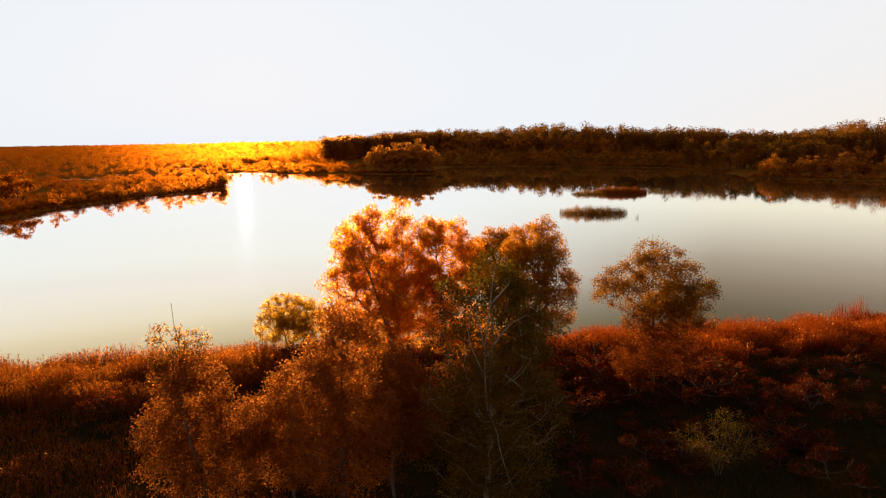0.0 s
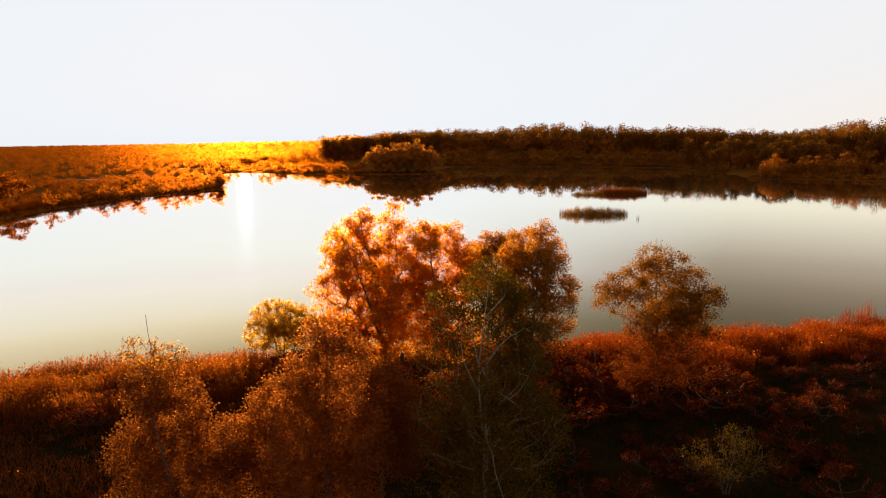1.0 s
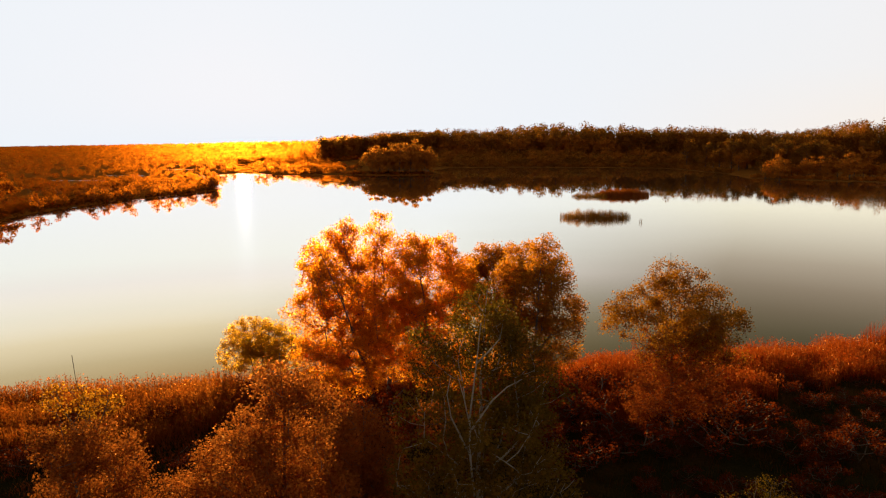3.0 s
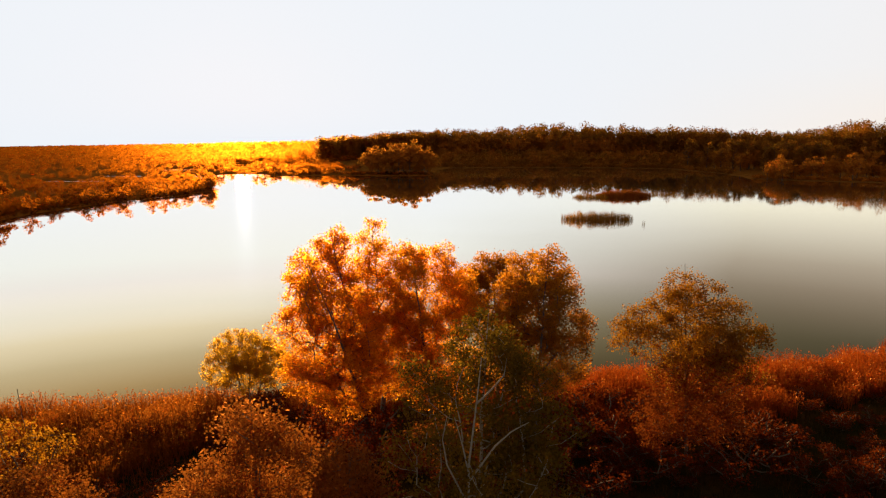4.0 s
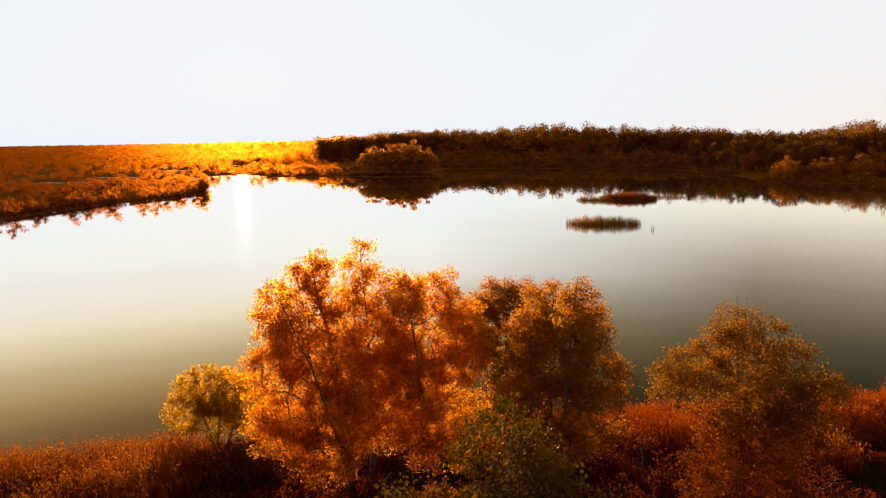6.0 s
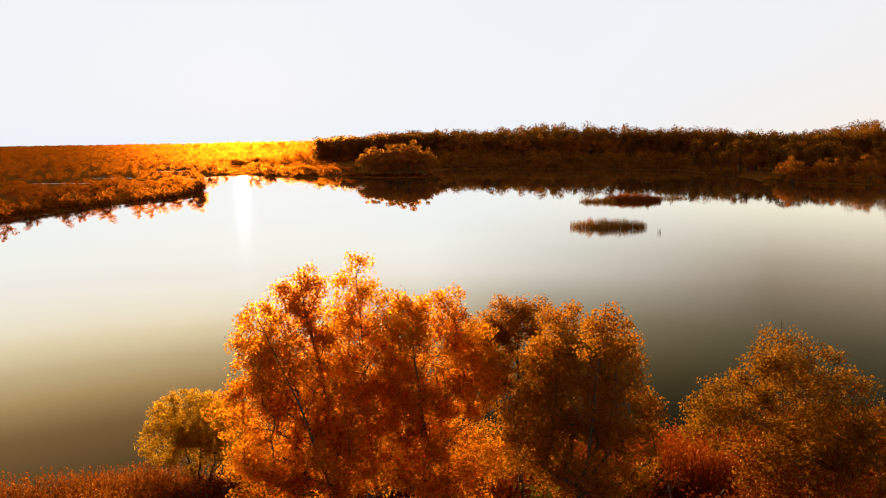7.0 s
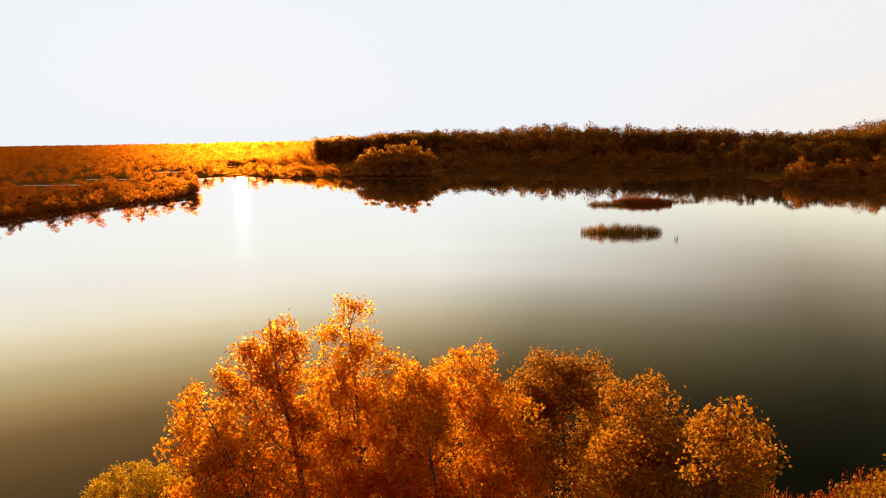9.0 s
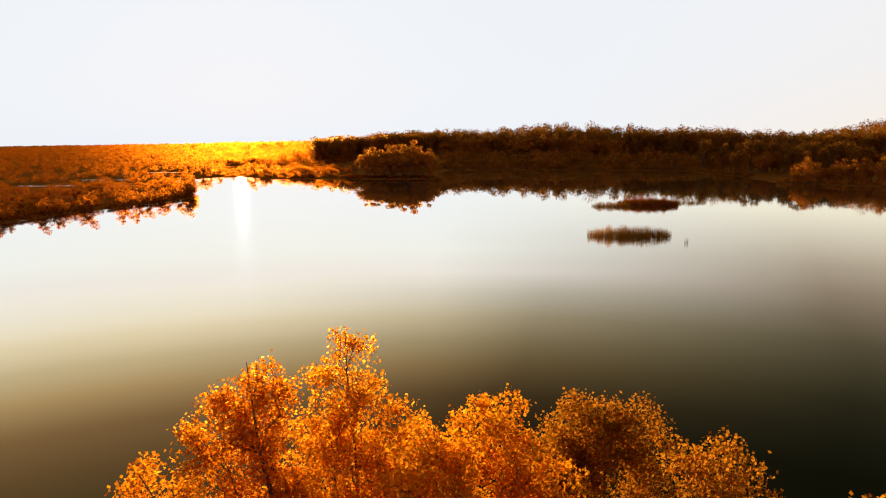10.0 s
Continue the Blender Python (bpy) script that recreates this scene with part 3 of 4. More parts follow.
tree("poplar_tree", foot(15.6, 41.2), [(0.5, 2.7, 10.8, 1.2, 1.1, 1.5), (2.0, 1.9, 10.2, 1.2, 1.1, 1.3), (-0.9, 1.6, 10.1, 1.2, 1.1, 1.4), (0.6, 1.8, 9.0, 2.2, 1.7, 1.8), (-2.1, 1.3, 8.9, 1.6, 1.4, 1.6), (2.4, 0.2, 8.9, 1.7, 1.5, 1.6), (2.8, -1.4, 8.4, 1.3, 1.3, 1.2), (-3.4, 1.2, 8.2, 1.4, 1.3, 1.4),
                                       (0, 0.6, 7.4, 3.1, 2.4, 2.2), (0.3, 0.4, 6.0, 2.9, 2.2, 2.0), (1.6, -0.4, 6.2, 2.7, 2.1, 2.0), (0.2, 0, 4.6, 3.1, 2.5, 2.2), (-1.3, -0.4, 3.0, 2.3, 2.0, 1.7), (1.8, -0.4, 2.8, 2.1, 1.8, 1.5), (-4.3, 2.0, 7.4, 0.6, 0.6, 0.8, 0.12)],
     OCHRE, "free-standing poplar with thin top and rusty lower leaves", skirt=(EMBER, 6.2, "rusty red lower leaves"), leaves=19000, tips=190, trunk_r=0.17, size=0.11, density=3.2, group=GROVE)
olive_poplar = tree("poplar_tree", foot(1.7, 22.0), [(0.6, 2.4, 12.6, 1.5, 1.3, 1.5), (-0.9, 0.4, 11.6, 1.6, 1.5, 1.7), (1.9, 1.6, 10.6, 1.8, 1.6, 1.8), (0.2, 0.4, 9.2, 3.2, 2.8, 2.3), (0.3, 0.3, 6.6, 3.7, 2.9, 2.2), (0.2, 0.4, 4.2, 3.5, 2.4, 1.8), (0.2, 0.2, 2.4, 2.6, 2.2, 1.4), (2.4, -0.6, 8.4, 1.6, 1.2, 1.0, 0.8), (-1.6, -0.8, 7.6, 1.6, 1.2, 1.0, 0.8)],
     OLIVE, "olive-green poplar with pale trunk and bare lower limbs", leaves=17000, tips=170, trunk_r=0.2, bark=PALE_BARK, size=0.105, density=3.2, open_side=0.22, limb_r=0.03, group=GROVE)
v, q = tubes([([(0.15, -0.5, 6.3), (0.45, -1.0, 5.7), (0.55, -1.25, 5.0), (0.8, -1.35, 4.2), (1.15, -1.4, 3.2)], [0.035, 0.03, 0.026, 0.02, 0.008])], 6)
mesh_object("dead_limb", v, q, PALE_BARK, olive_poplar, "bleached dead limb hanging down", smooth=True)
for pts, r in (([(0.05, 0.0, 6.4), (-0.15, -0.7, 8.4), (-0.18, -1.2, 10.0), (-0.01, -1.3, 11.6), (0.06, -1.3, 12.25), (0.18, -1.2, 13.4)], 0.05),
               ([(0.05, -1.3, 12.0), (0.39, -1.45, 12.4), (0.83, -1.4, 12.9), (0.92, -1.3, 13.4)], 0.036),
               ([(-0.14, -1.0, 9.4), (0.6, -1.4, 10.7), (1.07, -1.5, 11.2), (1.6, -1.4, 11.45)], 0.04),
               ([(-0.16, -1.1, 9.6), (-0.38, -1.35, 10.7), (-0.62, -1.4, 11.6)], 0.034),
               ([(-0.1, -0.6, 8.2), (-0.84, -1.2, 10.0), (-0.98, -1.4, 10.9), (-0.85, -1.4, 11.6)], 0.034)):
    v, q = tubes([(pts, list(np.linspace(r, r * 0.3, len(pts))))], 6)
    mesh_object("limb", v, q, PALE_BARK, olive_poplar, "pale bare limb", smooth=True)
tree("poplar_tree", foot(-5.2, 21.2), [(0.0, 0.1, 11.0, 0.8, 0.8, 1.3), (1.1, -0.2, 10.2, 0.9, 0.9, 1.2), (-1.1, -0.4, 9.4, 1.0, 1.0, 1.3), (0.1, 0, 8.6, 1.7, 1.6, 1.5), (-0.9, 0.2, 6.8, 2.0, 1.9, 1.9), (1.2, 0, 6.6, 1.8, 1.8, 1.8), (0.2, 0.2, 4.4, 2.4, 2.2, 1.9)],
     BRONZE, "young poplar with glinting golden orange leaves", leaves=13000, tips=150, trunk_r=0.14, size=0.105, density=3.0, group=GROVE)
tree("poplar_tree", foot(-13.6, 23.6), [(-1.1, 0, 9.95, 0.5, 0.5, 0.75), (0.1, 0.1, 9.8, 0.6, 0.5, 0.7), (1.1, -0.1, 9.9, 0.55, 0.5, 0.7), (0.0, 0.1, 8.7, 1.3, 1.1, 1.0, 0.5)],
     OCHRE, "slender sapling poplar with sparse golden leaves", leaves=620, tips=30, trunk_r=0.04, size=0.095, spread=0.2, density=2.4, fill=0.3, group=GROVE,
     stems=[[(0, 0, -0.3), (0.1, 0, 4), (0, 0.1, 7), (-1.0, 0, 9.9)], [(0.1, 0, -0.3), (0.15, 0, 4), (0.2, 0.1, 7), (-0.2, 0, 11.3)], [(0.2, 0, -0.3), (0.2, 0, 4), (0.3, 0.1, 7), (1.2, 0, 9.8)]])
tree("poplar_tree", foot(-12.0, 22.2), [(-0.2, 0, 7.8, 1.7, 1.6, 1.6), (-0.8, -1.2, 9.0, 1.1, 1.0, 1.0), (-2.0, 0.3, 5.6, 1.8, 1.7, 1.5), (1.8, 0, 5.8, 1.8, 1.7, 1.6), (0, 0, 4.0, 3.2, 2.4, 2.2)],
     BRONZE, "low spreading poplar with dull orange leaves", leaves=14000, tips=150, trunk_r=0.14, size=0.105, density=3.0, group=GROVE)
tree("poplar_tree", foot(-3.0, 24.6), [(0, 0, 7.2, 1.8, 1.7, 1.7), (-1.4, 0, 5.4, 1.9, 1.8, 1.8), (1.2, 0.2, 4.8, 1.8, 1.8, 1.8)],
     BRONZE, "small poplar with rusty orange leaves", leaves=11000, tips=120, trunk_r=0.12, size=0.105, density=3.0, group=GROVE)
tree("poplar_tree", foot(-8.3, 24.6), [(0, 0, 6.6, 1.4, 1.4, 1.6), (-1.2, 0.4, 5.0, 1.6, 1.5, 1.6), (1.2, 0, 4.6, 1.6, 1.5, 1.6), (0, 0, 3.0, 2.2, 1.8, 1.6)],
     BRONZE, "bushy young poplar with dull orange leaves", leaves=9000, tips=100, trunk_r=0.1, size=0.105, density=3.0, group=GROVE)
tree("willow_bush", foot(-14.6, 52.6), [(-0.6, 0.6, 4.7, 2.5, 2.1, 1.7), (1.1, 0.6, 4.5, 2.3, 2.0, 1.7), (-2.0, 0.4, 3.3, 1.8, 1.6, 1.4), (2.2, 0.4, 3.3, 1.8, 1.5, 1.4), (0, 0.4, 2.6, 2.3, 1.7, 1.3)],
     GOLD, "rounded willow bush with fine yellow-green leaves", "bush", leaves=21000, tips=190, trunk_r=0.1, size=0.085, spread=0.26, density=2.6, fill=0.6, limb_r=0.03, group="bushes",
     stems=[[(0, 0, -0.2), (-0.2, 0, 1.2), (-1.0, 0.3, 3.6)], [(0.15, 0, -0.2), (0.2, 0, 1.3), (0.2, 0.3, 4.4)], [(0.3, 0.1, -0.2), (0.7, 0, 1.2), (1.6, 0.3, 3.6)]])
tree("shrub", foot(15.4, 28.0), [(0.6, 0, 3.3, 1.2, 1.1, 0.9), (-1.3, 0, 2.3, 1.6, 1.2, 0.9), (1.5, 0.2, 2.3, 1.5, 1.2, 1.0), (0, 0, 1.5, 2.2, 1.4, 0.9)],
     OLIVE, "thin shrub with dull yellow-brown leaves", "bush", leaves=2600, tips=60, trunk_r=0.05, size=0.075, spread=0.28, density=1.5, fill=0.4,
     stems=[[(0, 0, -0.2), (-0.3, 0, 0.8), (-1.2, 0, 2.6)], [(0.1, 0, -0.2), (0.2, 0, 1.2), (0.6, 0, 3.6)], [(0.2, 0, -0.2), (0.6, 0.1, 0.8), (1.5, 0.2, 2.6)]], group="bushes")


# rusty undergrowth below and beside the grove
UNDER = "low shrubs under the trees"
shrub_spots = [(-9.5, 45.0, 3.4), (-7.0, 40.5, 3.0), (-3.0, 40.0, 3.4), (0.8, 41.5, 3.2), (3.6, 43.5, 3.2), (8.8, 44.5, 3.0), (9.0, 50.0, 2.8), (11.8, 47.0, 3.2), (12.4, 39.5, 2.8), (18.8, 40.5, 3.2),
               (20.5, 44.0, 2.6), (8.2, 37.0, 2.4), (-11.5, 48.5, 2.6), (3.0, 37.0, 2.6), (-1.5, 35.0, 2.2), (21.5, 33.0, 2.0), (26.0, 38.0, 2.2), (-18.0, 33.0, 2.0), (-24.0, 37.5, 2.2), (-8.5, 31.0, 2.4), (-6.0, 40.8, 3.2)]
for k in range(110):
    sx, sy = (rng.uniform(7, 38), rng.uniform(24, 52)) if k > 40 else (rng.uniform(-30, 34), rng.uniform(27, 49))
    if shore_distance(np.array([sx]), np.array([sy]))[0] > 4:
        shrub_spots.append((sx, sy, rng.uniform(0.8, 1.9)))


def shrub_lobes():
    return [(rng.uniform(-0.75, 0.75), rng.uniform(-0.6, 0.6), rng.uniform(0.22, 0.72), rng.uniform(0.2, 0.4), rng.uniform(0.2, 0.4), rng.uniform(0.14, 0.26)) for _ in range(7)]


shrub_proto = [tree("shrub", (0, 0, 0), shrub_lobes(), mt, lb, "bush", leaves=1700, tips=30, trunk_r=0.02, size=0.048, spread=0.1, limb_r=1.0, density=1.2, group=UNDER)
               for mt, lb in ((RUST, "low rusty red shrub in the undergrowth"), (RUST, "straggling rusty shrub in the undergrowth"), (RUST, "low dark russet shrub in the undergrowth"), (BRONZE, "low bronze-leaved shrub in the undergrowth"))]
for i, (sx, sy, sh) in enumerate(shrub_spots):
    m = pose(*foot(sx, sy), 0, 0, 67 * i)
    if i < 4:
        shrub_proto[i].matrix_basis = m @ Matrix.Diagonal((sh, sh, sh, 1))
    else:
        copy_thing(shrub_proto[(i * 5 + i // 3) % 4], m).scale = (sh * 1.2, sh * 1.2, sh)


# ---- reeds and grass ----
def blades(x, y, z, height, width, lean, segments=3):
    """Bent tapering blades, each a narrow strip."""
    n = len(x)
    a = rng.uniform(0, 2 * math.pi, n)
    b = a + rng.uniform(-0.6, 0.6, n) + math.pi / 2
    v = np.zeros((n, (segments + 1) * 2, 3))
    for k in range(segments + 1):
        s = k / segments
        off = lean * height * s ** 1.8
        wd = width * (1 - 0.85 * s) * 0.5
        cx, cy, cz = x + np.cos(a) * off, y + np.sin(a) * off, z + height * s * (1 - 0.25 * lean * s)
        v[:, 2 * k] = np.stack([cx - np.cos(b) * wd, cy - np.sin(b) * wd, cz], 1)
        v[:, 2 * k + 1] = np.stack([cx + np.cos(b) * wd, cy + np.sin(b) * wd, cz], 1)
    i = np.arange(n)[:, None] * (segments + 1) * 2 + np.arange(segments)[None] * 2
    q = np.stack([i, i + 1, i + 3, i + 2], -1).reshape(-1, 4)
    return v.reshape(-1, 3), q, v[:, -1]


def scatter(n, x0, x1, y0, y1):
    return rng.uniform(x0, x1, n), rng.uniform(y0, y1, n)


def reed_bed(name, x, y, height, mat, label, width=0.06, plumes=0.4, lean=(0.02, 0.45)):
    z = ground_height(x, y)
    z = np.maximum(z, -0.3)
    n = len(x)
    v, q, ends = blades(x, y, z, height, width, rng.uniform(*lean, n), 2)
    pick = rng.uniform(size=n) < plumes
    c = np.repeat(ends[pick], 4, axis=0) + rng.normal(size=(pick.sum() * 4, 3)) * [0.07, 0.07, 0.10] - np.outer(np.tile([0.0, 0.05, 0.3, 0.55], pick.sum()), [0, 0, 1])
    v2, q2 = leaf_quads(c, 0.2, droop=-0.9, wide=0.2)
    ob = mesh_object(name, np.concatenate([v, v2]), np.concatenate([q, q2 + len(v)]), mat)
    return tagged(ob, label, "reeds", kind="stuff")


x, y = scatter(230000, -58, 72, 38, 76)
d = shore_distance(x, y)
patch = wobble(x, y, 11, 21) + 0.5 * wobble(x, y, 4, 22)
depth = 8.0 + 3.5 * wobble(x, y, 40, 23) + 5 * np.clip((x - 10) / 30, 0, 1) + 4 * np.clip((-12 - x) / 10, 0, 1)
ok = (d > -1.5) & (d < depth + patch * 2) & (patch > -0.85)
x, y, d, patch = x[ok], y[ok], d[ok], patch[ok]
tall = np.clip(1.6 + 0.6 * patch - 0.15 * np.clip((-12 - x) / 10, 0, 1), 0.5, 3.0) * rng.uniform(0.5, 1.12, len(x))
left = x + rng.normal(size=len(x)) * 3.0 < 2.0
reed_bed("reed_bed", x[left], y[left], tall[left], TAWNY, "dense dry tawny orange reeds along the shore")
reed_bed("reed_bed", x[~left], y[~left], tall[~left], REED, "dense dry orange-red reeds along the shore")

x, y = scatter(76000, -50, 58, 12, 60)
d = shore_distance(x, y)
patch = wobble(x, y, 8, 31) + 0.6 * wobble(x, y, 3, 32)
ok = (d > 2) & (patch > -0.6) & (rng.uniform(size=len(x)) < np.clip((y - 10) / 16, 0, 1))
x, y, patch = x[ok], y[ok], patch[ok]
v, q, _ = blades(x, y, ground_height(x, y), np.clip(0.45 + 0.3 * patch, 0.15, 1.2) * rng.uniform(0.6, 1.3, len(x)), 0.05, rng.uniform(0.2, 0.8, len(x)), 2)
tagged(mesh_object("meadow_grass", v, q, GRASS), "dark brown and green tall autumn grass", "grass", kind="stuff")


x, y = scatter(72000, -52, 10, 6, 52)
d = shore_distance(x, y)
patch = wobble(x, y, 10, 41) + 0.6 * wobble(x, y, 4, 42)
ok = (d > 4) & (patch > -0.7 + 2.0 * np.clip((x + 6) / 8, 0, 1)) & (rng.uniform(size=len(x)) < np.clip((y - 4) / 16, 0, 1)) & (rng.uniform(size=len(x)) < np.clip((x + 52) / 8, 0, 1))
x, y, patch = x[ok], y[ok], patch[ok]
reed_bed("dry_grass", x, y, np.clip(0.55 + 0.35 * patch, 0.3, 1.3) * rng.uniform(0.6, 1.2, len(x)), DRY_GRASS, "rusty dry tall grass on the meadow", 0.06, 0.15, (0.35, 1.15))


def islet(x0, y0, rx, ry, n, height, mat, label):
    a, r = rng.uniform(0, 2 * math.pi, n), np.sqrt(rng.uniform(0, 1, n))
    x, y = x0 + np.cos(a) * r * rx, y0 + np.sin(a) * r * ry
    edge = np.clip(1.15 - r ** 2 * 0.55, 0.3, 1) * (1 + 0.3 * wobble(x, y, 3.5, 51))
    v, q, _ = blades(x, y, np.full(n, -0.4), height * edge * rng.uniform(0.7, 1.15, n) + 0.4, 0.07, rng.uniform(0.0, 0.15, n), 2)
    return tagged(mesh_object("reed_islet", v, q, mat), label, "reeds", "reed islets", kind="stuff")


islet(40.3, 180.5, 9.4, 3.6, 2600, 2.1, SEDGE, "dark olive reed clump standing in the lake")
islet(53.0, 250, 6.5, 4, 1300, 1.5, SEDGE, "low brownish reed island in the lake")
islet(66.0, 255, 10.0, 5.5, 6500, 2.3, TAWNY, "rusty brown reed island in the lake")
islet(80.5, 262, 7.5, 3, 700, 1.1, SEDGE, "thin low spit of reeds in the lake")
islet(45.0, 65.5, 2.8, 1.2, 240, 2.3, REED, "tall reed clump at the edge of the shore")
islet(49.4, 170, 0.5, 0.5, 14, 1.7, SEDGE, "few thin reed stalks standing in the lake")


# ---- far shore trees ----
def far_tree(name, height, width, n, size, mat, label, group):
    root = tagged(new(name), label, "tree", group)
    lobes = [(rng.uniform(-0.3, 0.3) * width, rng.uniform(-0.3, 0.3) * width, height * f, width * w2, width * w2, height * 0.2)
             for f, w2 in ((0.82, 0.26), (0.68, 0.36), (0.55, 0.42), (0.42, 0.42), (0.28, 0.36), (0.62, 0.3))]
    pts = in_lobes(lobes, 44, 0.6)
    stem = [(0, 0, -0.5), (0.1 * width * 0.2, 0, height * 0.3), (0, 0, height * 0.6), (0, 0, height * 0.85)]
    grown = skeleton_of(np.array(stem), height * 0.018, pts)
    v, q = tubes(grown, 4)
    mesh_object("trunk", v, q, BARK, root)
    pick = rng.integers(0, len(pts), n)
    dvec = rng.normal(size=(n, 3))
    dvec /= np.linalg.norm(dvec, axis=1)[:, None]
    c = pts[pick] + dvec * rng.uniform(0, 1, (n, 1)) ** 0.3 * np.array([width * 0.17, width * 0.17, height * 0.1])
    c[:, 2] = np.maximum(c[:, 2], 0.4)
    v, q = leaf_quads(c, size, wide=0.7, out=dvec)
    # corner normals bent outward, giving the crown a lit top and dark foot
    body = (c - [0, 0, height * 0.5]) / [width * 0.5, width * 0.5, height * 0.5]
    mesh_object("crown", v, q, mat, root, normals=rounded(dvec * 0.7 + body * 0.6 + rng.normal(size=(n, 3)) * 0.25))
    return root


FAR = "trees on the far shore"
protos = [far_tree("far_tree", 22, 14, 1500, 0.9, FAR_BROWN, "tall dark autumn tree on the far shore", FAR),
          far_tree("far_tree", 25, 13, 1500, 0.9, FAR_BROWN, "tall dark autumn tree on the far shore", FAR),
          far_tree("far_tree", 18, 13, 1400, 0.85, FAR_RUST, "rust-brown tree on the far shore", FAR),
          far_tree("far_tree", 13, 11, 1300, 0.68, FAR_RUST, "low rust-coloured tree at the far waterline", FAR),
          far_tree("far_tree", 11, 12, 900, 0.66, FAR_SCRUB, "low orange-lit bushy tree on the bank", FAR),
          far_tree("far_tree", 20, 17, 2600, 0.75, BANK_TREE, "round orange-lit tree at the bend of the bank", FAR),
          far_tree("far_tree", 7, 5.5, 420, 0.4, BANK_TREE, "small open tree on the edge of the bank", FAR)]
used = set()


def plant(k, x, y, s=1.0):
    z = max(h_at(x, y), 0.05) - 0.1
    m = pose(x, y, z, 0, 0, rng.uniform(0, 360))
    p = protos[k]
    if k not in used:
        used.add(k)
        p.matrix_basis = m @ Matrix.Diagonal((s, s, s, 1))
        return p
    o = copy_thing(p, m)
    o.scale = (s, s, s * rng.uniform(0.92, 1.08))
    return o


# promontory
for i in range(22):
    plant(3, -45 + 35 * i / 21, rng.uniform(412, 436), rng.uniform(0.95, 1.2) + 0.25 * math.sin(math.pi * i / 21))
for i in range(26):
    plant(4, rng.uniform(-100, -54), rng.uniform(420, 470), rng.uniform(0.3, 0.6))
for x, y, k in ((-138, 437, 0.95), (-143, 440, 1.15), (-149, 434, 0.9), (-146, 447, 1.2), (-155, 440, 1.1), (-134, 441, 0.7), (-116, 434, 1.1), (-112, 436, 1.25), (-108, 441, 1.0), (-104, 433, 0.8), (-99, 424, 0.6), (-126, 442, 0.5)):
    plant(6, x, y, k)
# front row of the wood behind the lake
for i in range(75):
    f = i / 74
    x = -12 + f * 232 + rng.uniform(-3, 3)
    y = 640 + rng.uniform(0, 26)
    plant(int(rng.choice([2, 2, 3, 0])), x, y, rng.uniform(0.85, 1.25))
for i in range(22):
    plant(3, rng.uniform(-2, 195), rng.uniform(540, 600), rng.uniform(0.55, 0.85))
# right-hand bank
for i in range(26):
    plant(3, rng.uniform(168, 230), rng.uniform(352, 380) - 0.0, rng.uniform(0.5, 0.95))
for i in range(46):
    x = rng.uniform(172, 330)
    plant(int(rng.choice([0, 1, 2])), x, rng.uniform(420, 500), rng.uniform(0.65, 0.95))
# left bank: a tall round tree at the bend and an open row of small trees along the edge
plant(5, -134, 206, 0.56)
plant(5, -143, 218, 0.42)
plant(6, -116, 196, 0.8)
for i in range(30):
    y = 206 + i * 4.8 + rng.uniform(-2, 2)
    x = float(np.interp(y, [170, 208, 228, 247, 266, 284, 305, 335, 366], [-112, -114, -111, -103, -95, -93, -101, -113, -121])) - rng.uniform(0.5, 3.0)
    if i % 6 != 2:
        plant(6, x, y, rng.uniform(0.5, 1.0))
for i in range(60):
    f = rng.uniform()
    y = 165 + f * 190
    x = -104 - rng.uniform(8, 60)
    if shore_distance(np.array([x]), np.array([y]))[0] > 4:
        plant(4, x, y, rng.uniform(0.25, 0.6))


def woods(name, x, y, height, width, per, size, mat, label):
    """A far wood: crowns of many clumps of leaves, too many to count."""
    n = len(x)
    g = np.where(y > 620, ground_height(x, y), np.maximum(ground_height(x, y), 0))
    lobes_per = 7
    per = max(per // lobes_per, 6)
    k = np.repeat(np.arange(n), lobes_per)
    a = rng.uniform(0, 2 * math.pi, n * lobes_per)
    up = np.tile(np.linspace(0.18, 0.8, lobes_per), n)
    ring = np.sin(np.clip(up, 0.1, 0.95) * math.pi) * 0.34 * rng.uniform(0.3, 1.1, n * lobes_per)
    mid = np.stack([x[k] + np.cos(a) * ring * width[k], y[k] + np.sin(a) * ring * width[k], g[k] + up * height[k]], 1)
    rad = np.stack([width[k] * 0.3, width[k] * 0.3, height[k] * 0.18], 1) * rng.uniform(0.75, 1.25, (n * lobes_per, 1))
    kk = np.repeat(np.arange(n * lobes_per), per)
    dvec = rng.normal(size=(len(kk), 3))
    dvec /= np.linalg.norm(dvec, axis=1)[:, None]
    c = mid[kk] + dvec * (rng.uniform(0, 1, len(kk)) ** 0.3)[:, None] * rad[kk]
    c[:, 2] = np.maximum(c[:, 2], g[k][kk] + 0.1)
    v, q = leaf_quads(c, size[k][kk], wide=0.72, out=dvec)
    # bent normals again, so each clump of the wood is shaded round
    body = np.stack([np.cos(a) * ring, np.sin(a) * ring, up - 0.45], 1)[kk] * 1.6
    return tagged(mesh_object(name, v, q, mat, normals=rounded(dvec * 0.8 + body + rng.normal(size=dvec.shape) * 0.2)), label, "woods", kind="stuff")


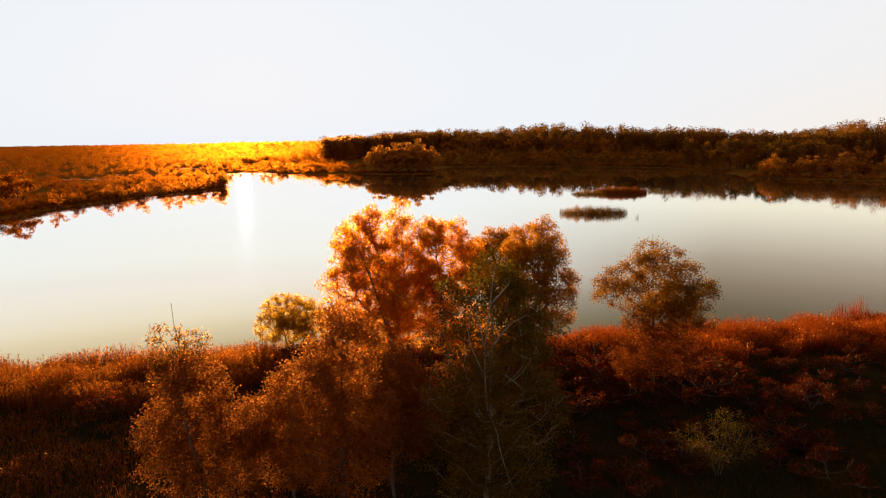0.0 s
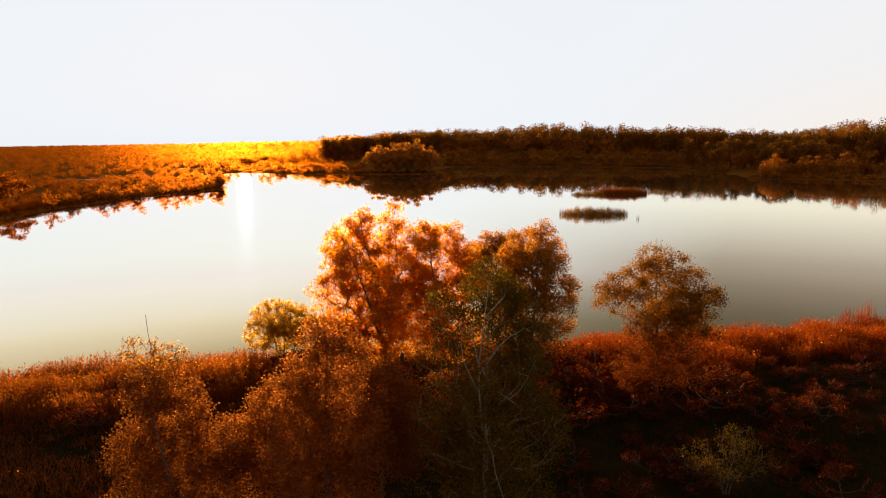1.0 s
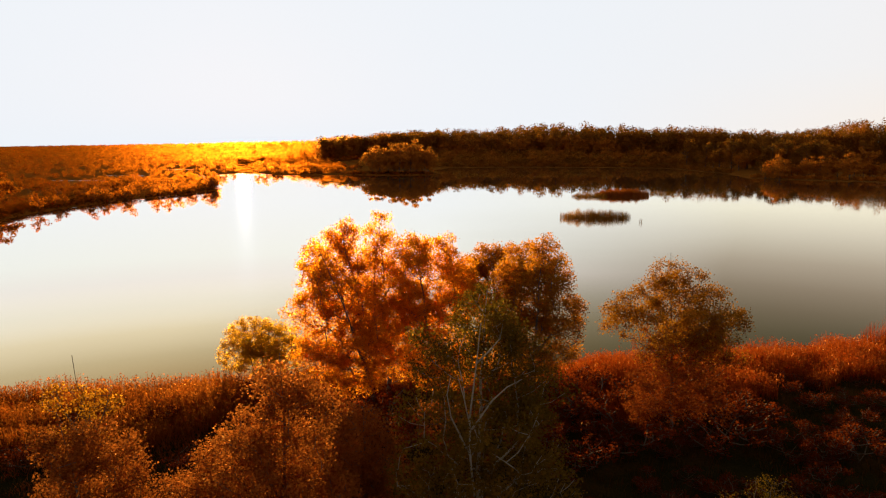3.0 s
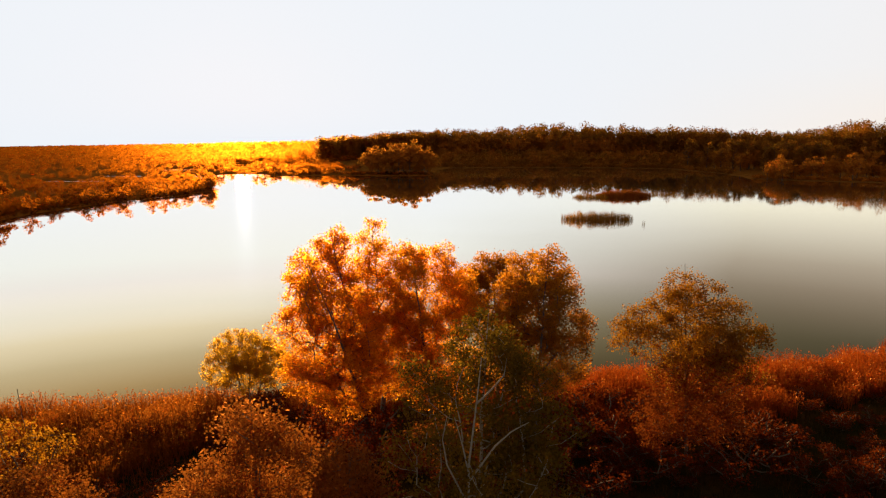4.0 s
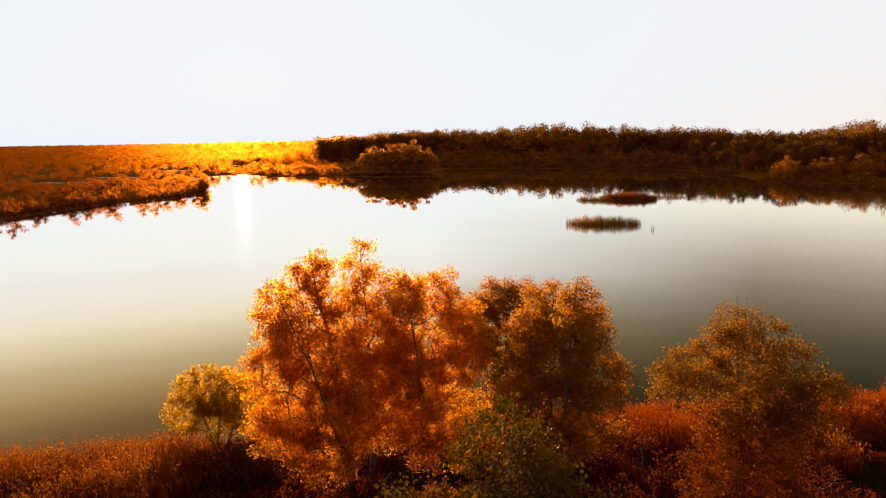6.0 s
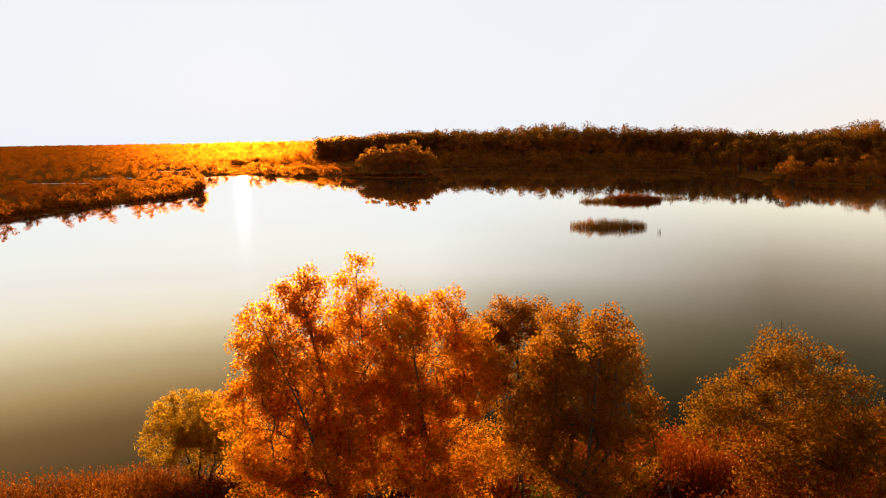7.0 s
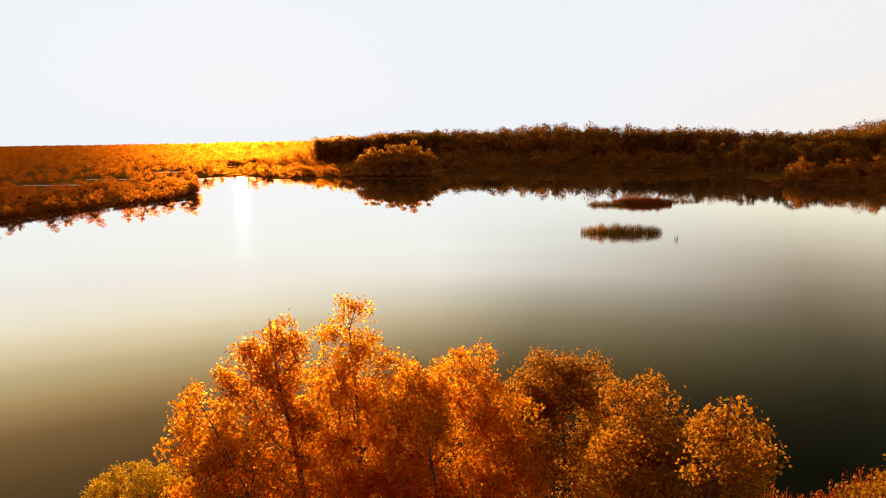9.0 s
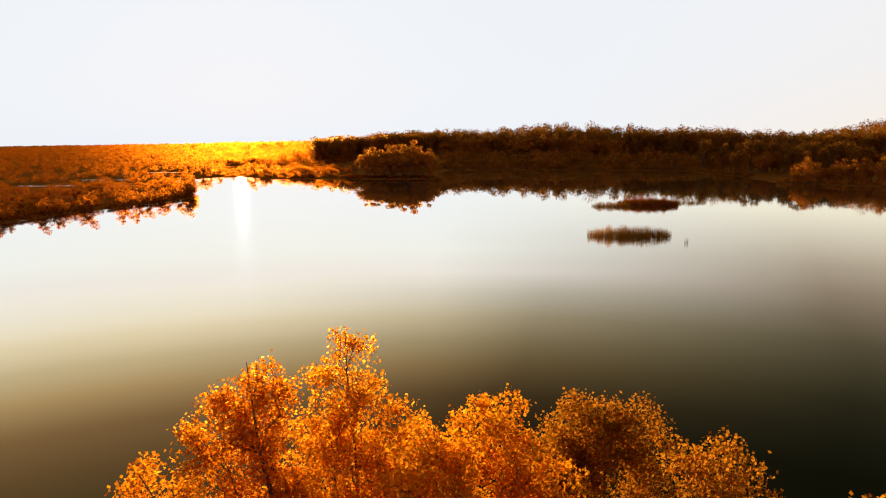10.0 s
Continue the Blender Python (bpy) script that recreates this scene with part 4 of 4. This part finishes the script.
def edge_shrubs(name, path, back, n, h0, h1, mat, label):
    p = np.array(path, float)
    t = rng.uniform(0, len(p) - 1, n)
    x = np.interp(t, np.arange(len(p)), p[:, 0]) + rng.normal(size=n) * 2
    y = np.interp(t, np.arange(len(p)), p[:, 1]) + rng.uniform(0, back, n)
    ok = (shore_distance(x, y) > -0.3) & ~in_glade(x, y)
    x, y = x[ok], y[ok]
    hh = rng.uniform(h0, h1, len(x))
    return woods(name, x, y, hh, hh * 1.7, 60, 0.25 + 0.14 * hh, mat, label)


edge_shrubs("shore_scrub", [(-12, 518), (60, 524), (120, 519), (165, 503), (175, 420)], 14, 330, 1.5, 3.5, FAR_BROWN, "dark scrub along the far waterline")
edge_shrubs("shore_scrub", [(-60, 640), (60, 646), (240, 640), (400, 620)], 24, 520, 5, 10, FAR_BROWN, "dark understorey of the far wood")
edge_shrubs("shore_scrub", [(-6, 530), (60, 538), (120, 534), (172, 520), (200, 520)], 85, 300, 4, 9, FAR_BROWN, "low dark trees and scrub on the far bank")
edge_shrubs("shore_scrub", [(166, 374), (190, 352), (220, 335), (300, 328)], 10, 160, 1, 2.4, FAR_RUST, "low rusty scrub on the far spit")
edge_shrubs("shore_scrub", [(-130, 392), (-100, 404), (-56, 409), (-44, 404), (-26, 401), (-8, 406)], 16, 260, 0.8, 2.2, FAR_SCRUB, "low orange scrub along the far waterline")
x, y = scatter(9000, -170, -80, 150, 350)
d = shore_distance(x, y)
ok = (d > -0.4) & (d < 10) & (rng.uniform(size=len(x)) < 0.7)
x, y, d = x[ok], y[ok], d[ok]
hh = np.clip(0.7 + 0.16 * d, 0.6, 2.4) * rng.uniform(0.7, 1.3, len(x))
woods("shore_scrub", x, y, hh, hh * 1.8, 42, 0.22 + 0.1 * hh, FAR_SCRUB, "low orange scrub and reeds along the bank")

def canopy_height(x, y):
    """The wood's tree heights by bearing from the camera's start, set to fit its skyline."""
    bearing = x / (y + 10)
    return np.interp(bearing, [-0.17, -0.15, -0.10, -0.02, 0.06, 0.11, 0.15, 0.22, 0.27, 0.34, 0.42, 0.50, 0.54, 0.58, 0.66], [25.5, 26, 24.5, 26, 27.5, 31, 32.5, 32, 29, 28.5, 27.5, 26.5, 30.5, 36.5, 40])


n = 560
x, y = scatter(n, -75, 560, 684, 830)
near = np.interp(x / (y + 10), [0.18, 0.32, 0.48, 0.66], [1.0, 0.88, 0.79, 0.76])
tall = 20 + ((1.27 * canopy_height(x, y) - 4.7) * rng.uniform(0.66, 1.0, n) - 20) * near
woods("far_wood", x * near, y * near, tall, rng.uniform(14, 24, n) * near, 560, np.full(n, 1.15) * near, FAR_BROWN, "dense dark autumn wood behind the lake")
n = 260
x, y = scatter(n, -118, 0, 640, 740)
woods("far_wood", x, y, canopy_height(x, y) * rng.uniform(0.8, 0.98, n), rng.uniform(12, 18, n), 480, np.full(n, 0.95), FAR_BROWN, "dense dark autumn wood behind the lake")
# orange scrub leaves replace the wood's own, to imitate the sun's glow here
n = 90
x, y = scatter(n, -185, -100, 600, 700)
woods("far_wood", x, y, rng.uniform(12, 22, n) * np.clip(1 + (x + 112) / 85, 0.3, 1), rng.uniform(9, 15, n), 200, np.full(n, 1.0), FAR_SCRUB, "thinning orange-lit edge of the autumn wood")
# scrubland towards the sun
n = 5200
y = 170 + 1500 * rng.uniform(size=n) ** 1.5
x = -(0.10 * y + 20) - rng.uniform(0, 1, n) * (0.75 * y + 40) + 60 * (y > 520)
ok = (shore_distance(x, y) > 3) & ~in_glade(x, y) & ~by_pond(x, y)
x, y = x[ok], y[ok]
n = len(x)
hh = (2.0 + 8 * np.clip((y - 250) / 900, 0, 1)) * rng.uniform(0.75, 1.2, n)
woods("scrub_wood", x, y, hh, hh * rng.uniform(1.4, 2.3, n), 77, 0.36 + 0.0008 * y, FAR_SCRUB, "low sunlit orange scrub and young woods")
n = 500
x, y = scatter(n, -190, -100, 385, 600)
ok = in_glade(x, y) & (shore_distance(x, y) > 0.5)
x, y = x[ok], y[ok]
n = len(x)
woods("glade_grass", x, y, rng.uniform(0.4, 0.9, n), rng.uniform(4, 7, n), 120, np.full(n, 0.4), FAR_SCRUB, "low orange grass and sedge in the clearing")
n = 1500
y = rng.uniform(1300, 3600, n)
x = rng.uniform(-0.62, 0.6, n) * y
hh = rng.uniform(11, 17, n) * np.interp(x / y, [-0.63, -0.4, -0.25, -0.15], [0.4, 0.7, 1.15, 1.35])
woods("horizon_wood", x, y, hh, rng.uniform(20, 40, n), 42, np.full(n, 5.0), FAR_SCRUB, "level wood along the horizon")
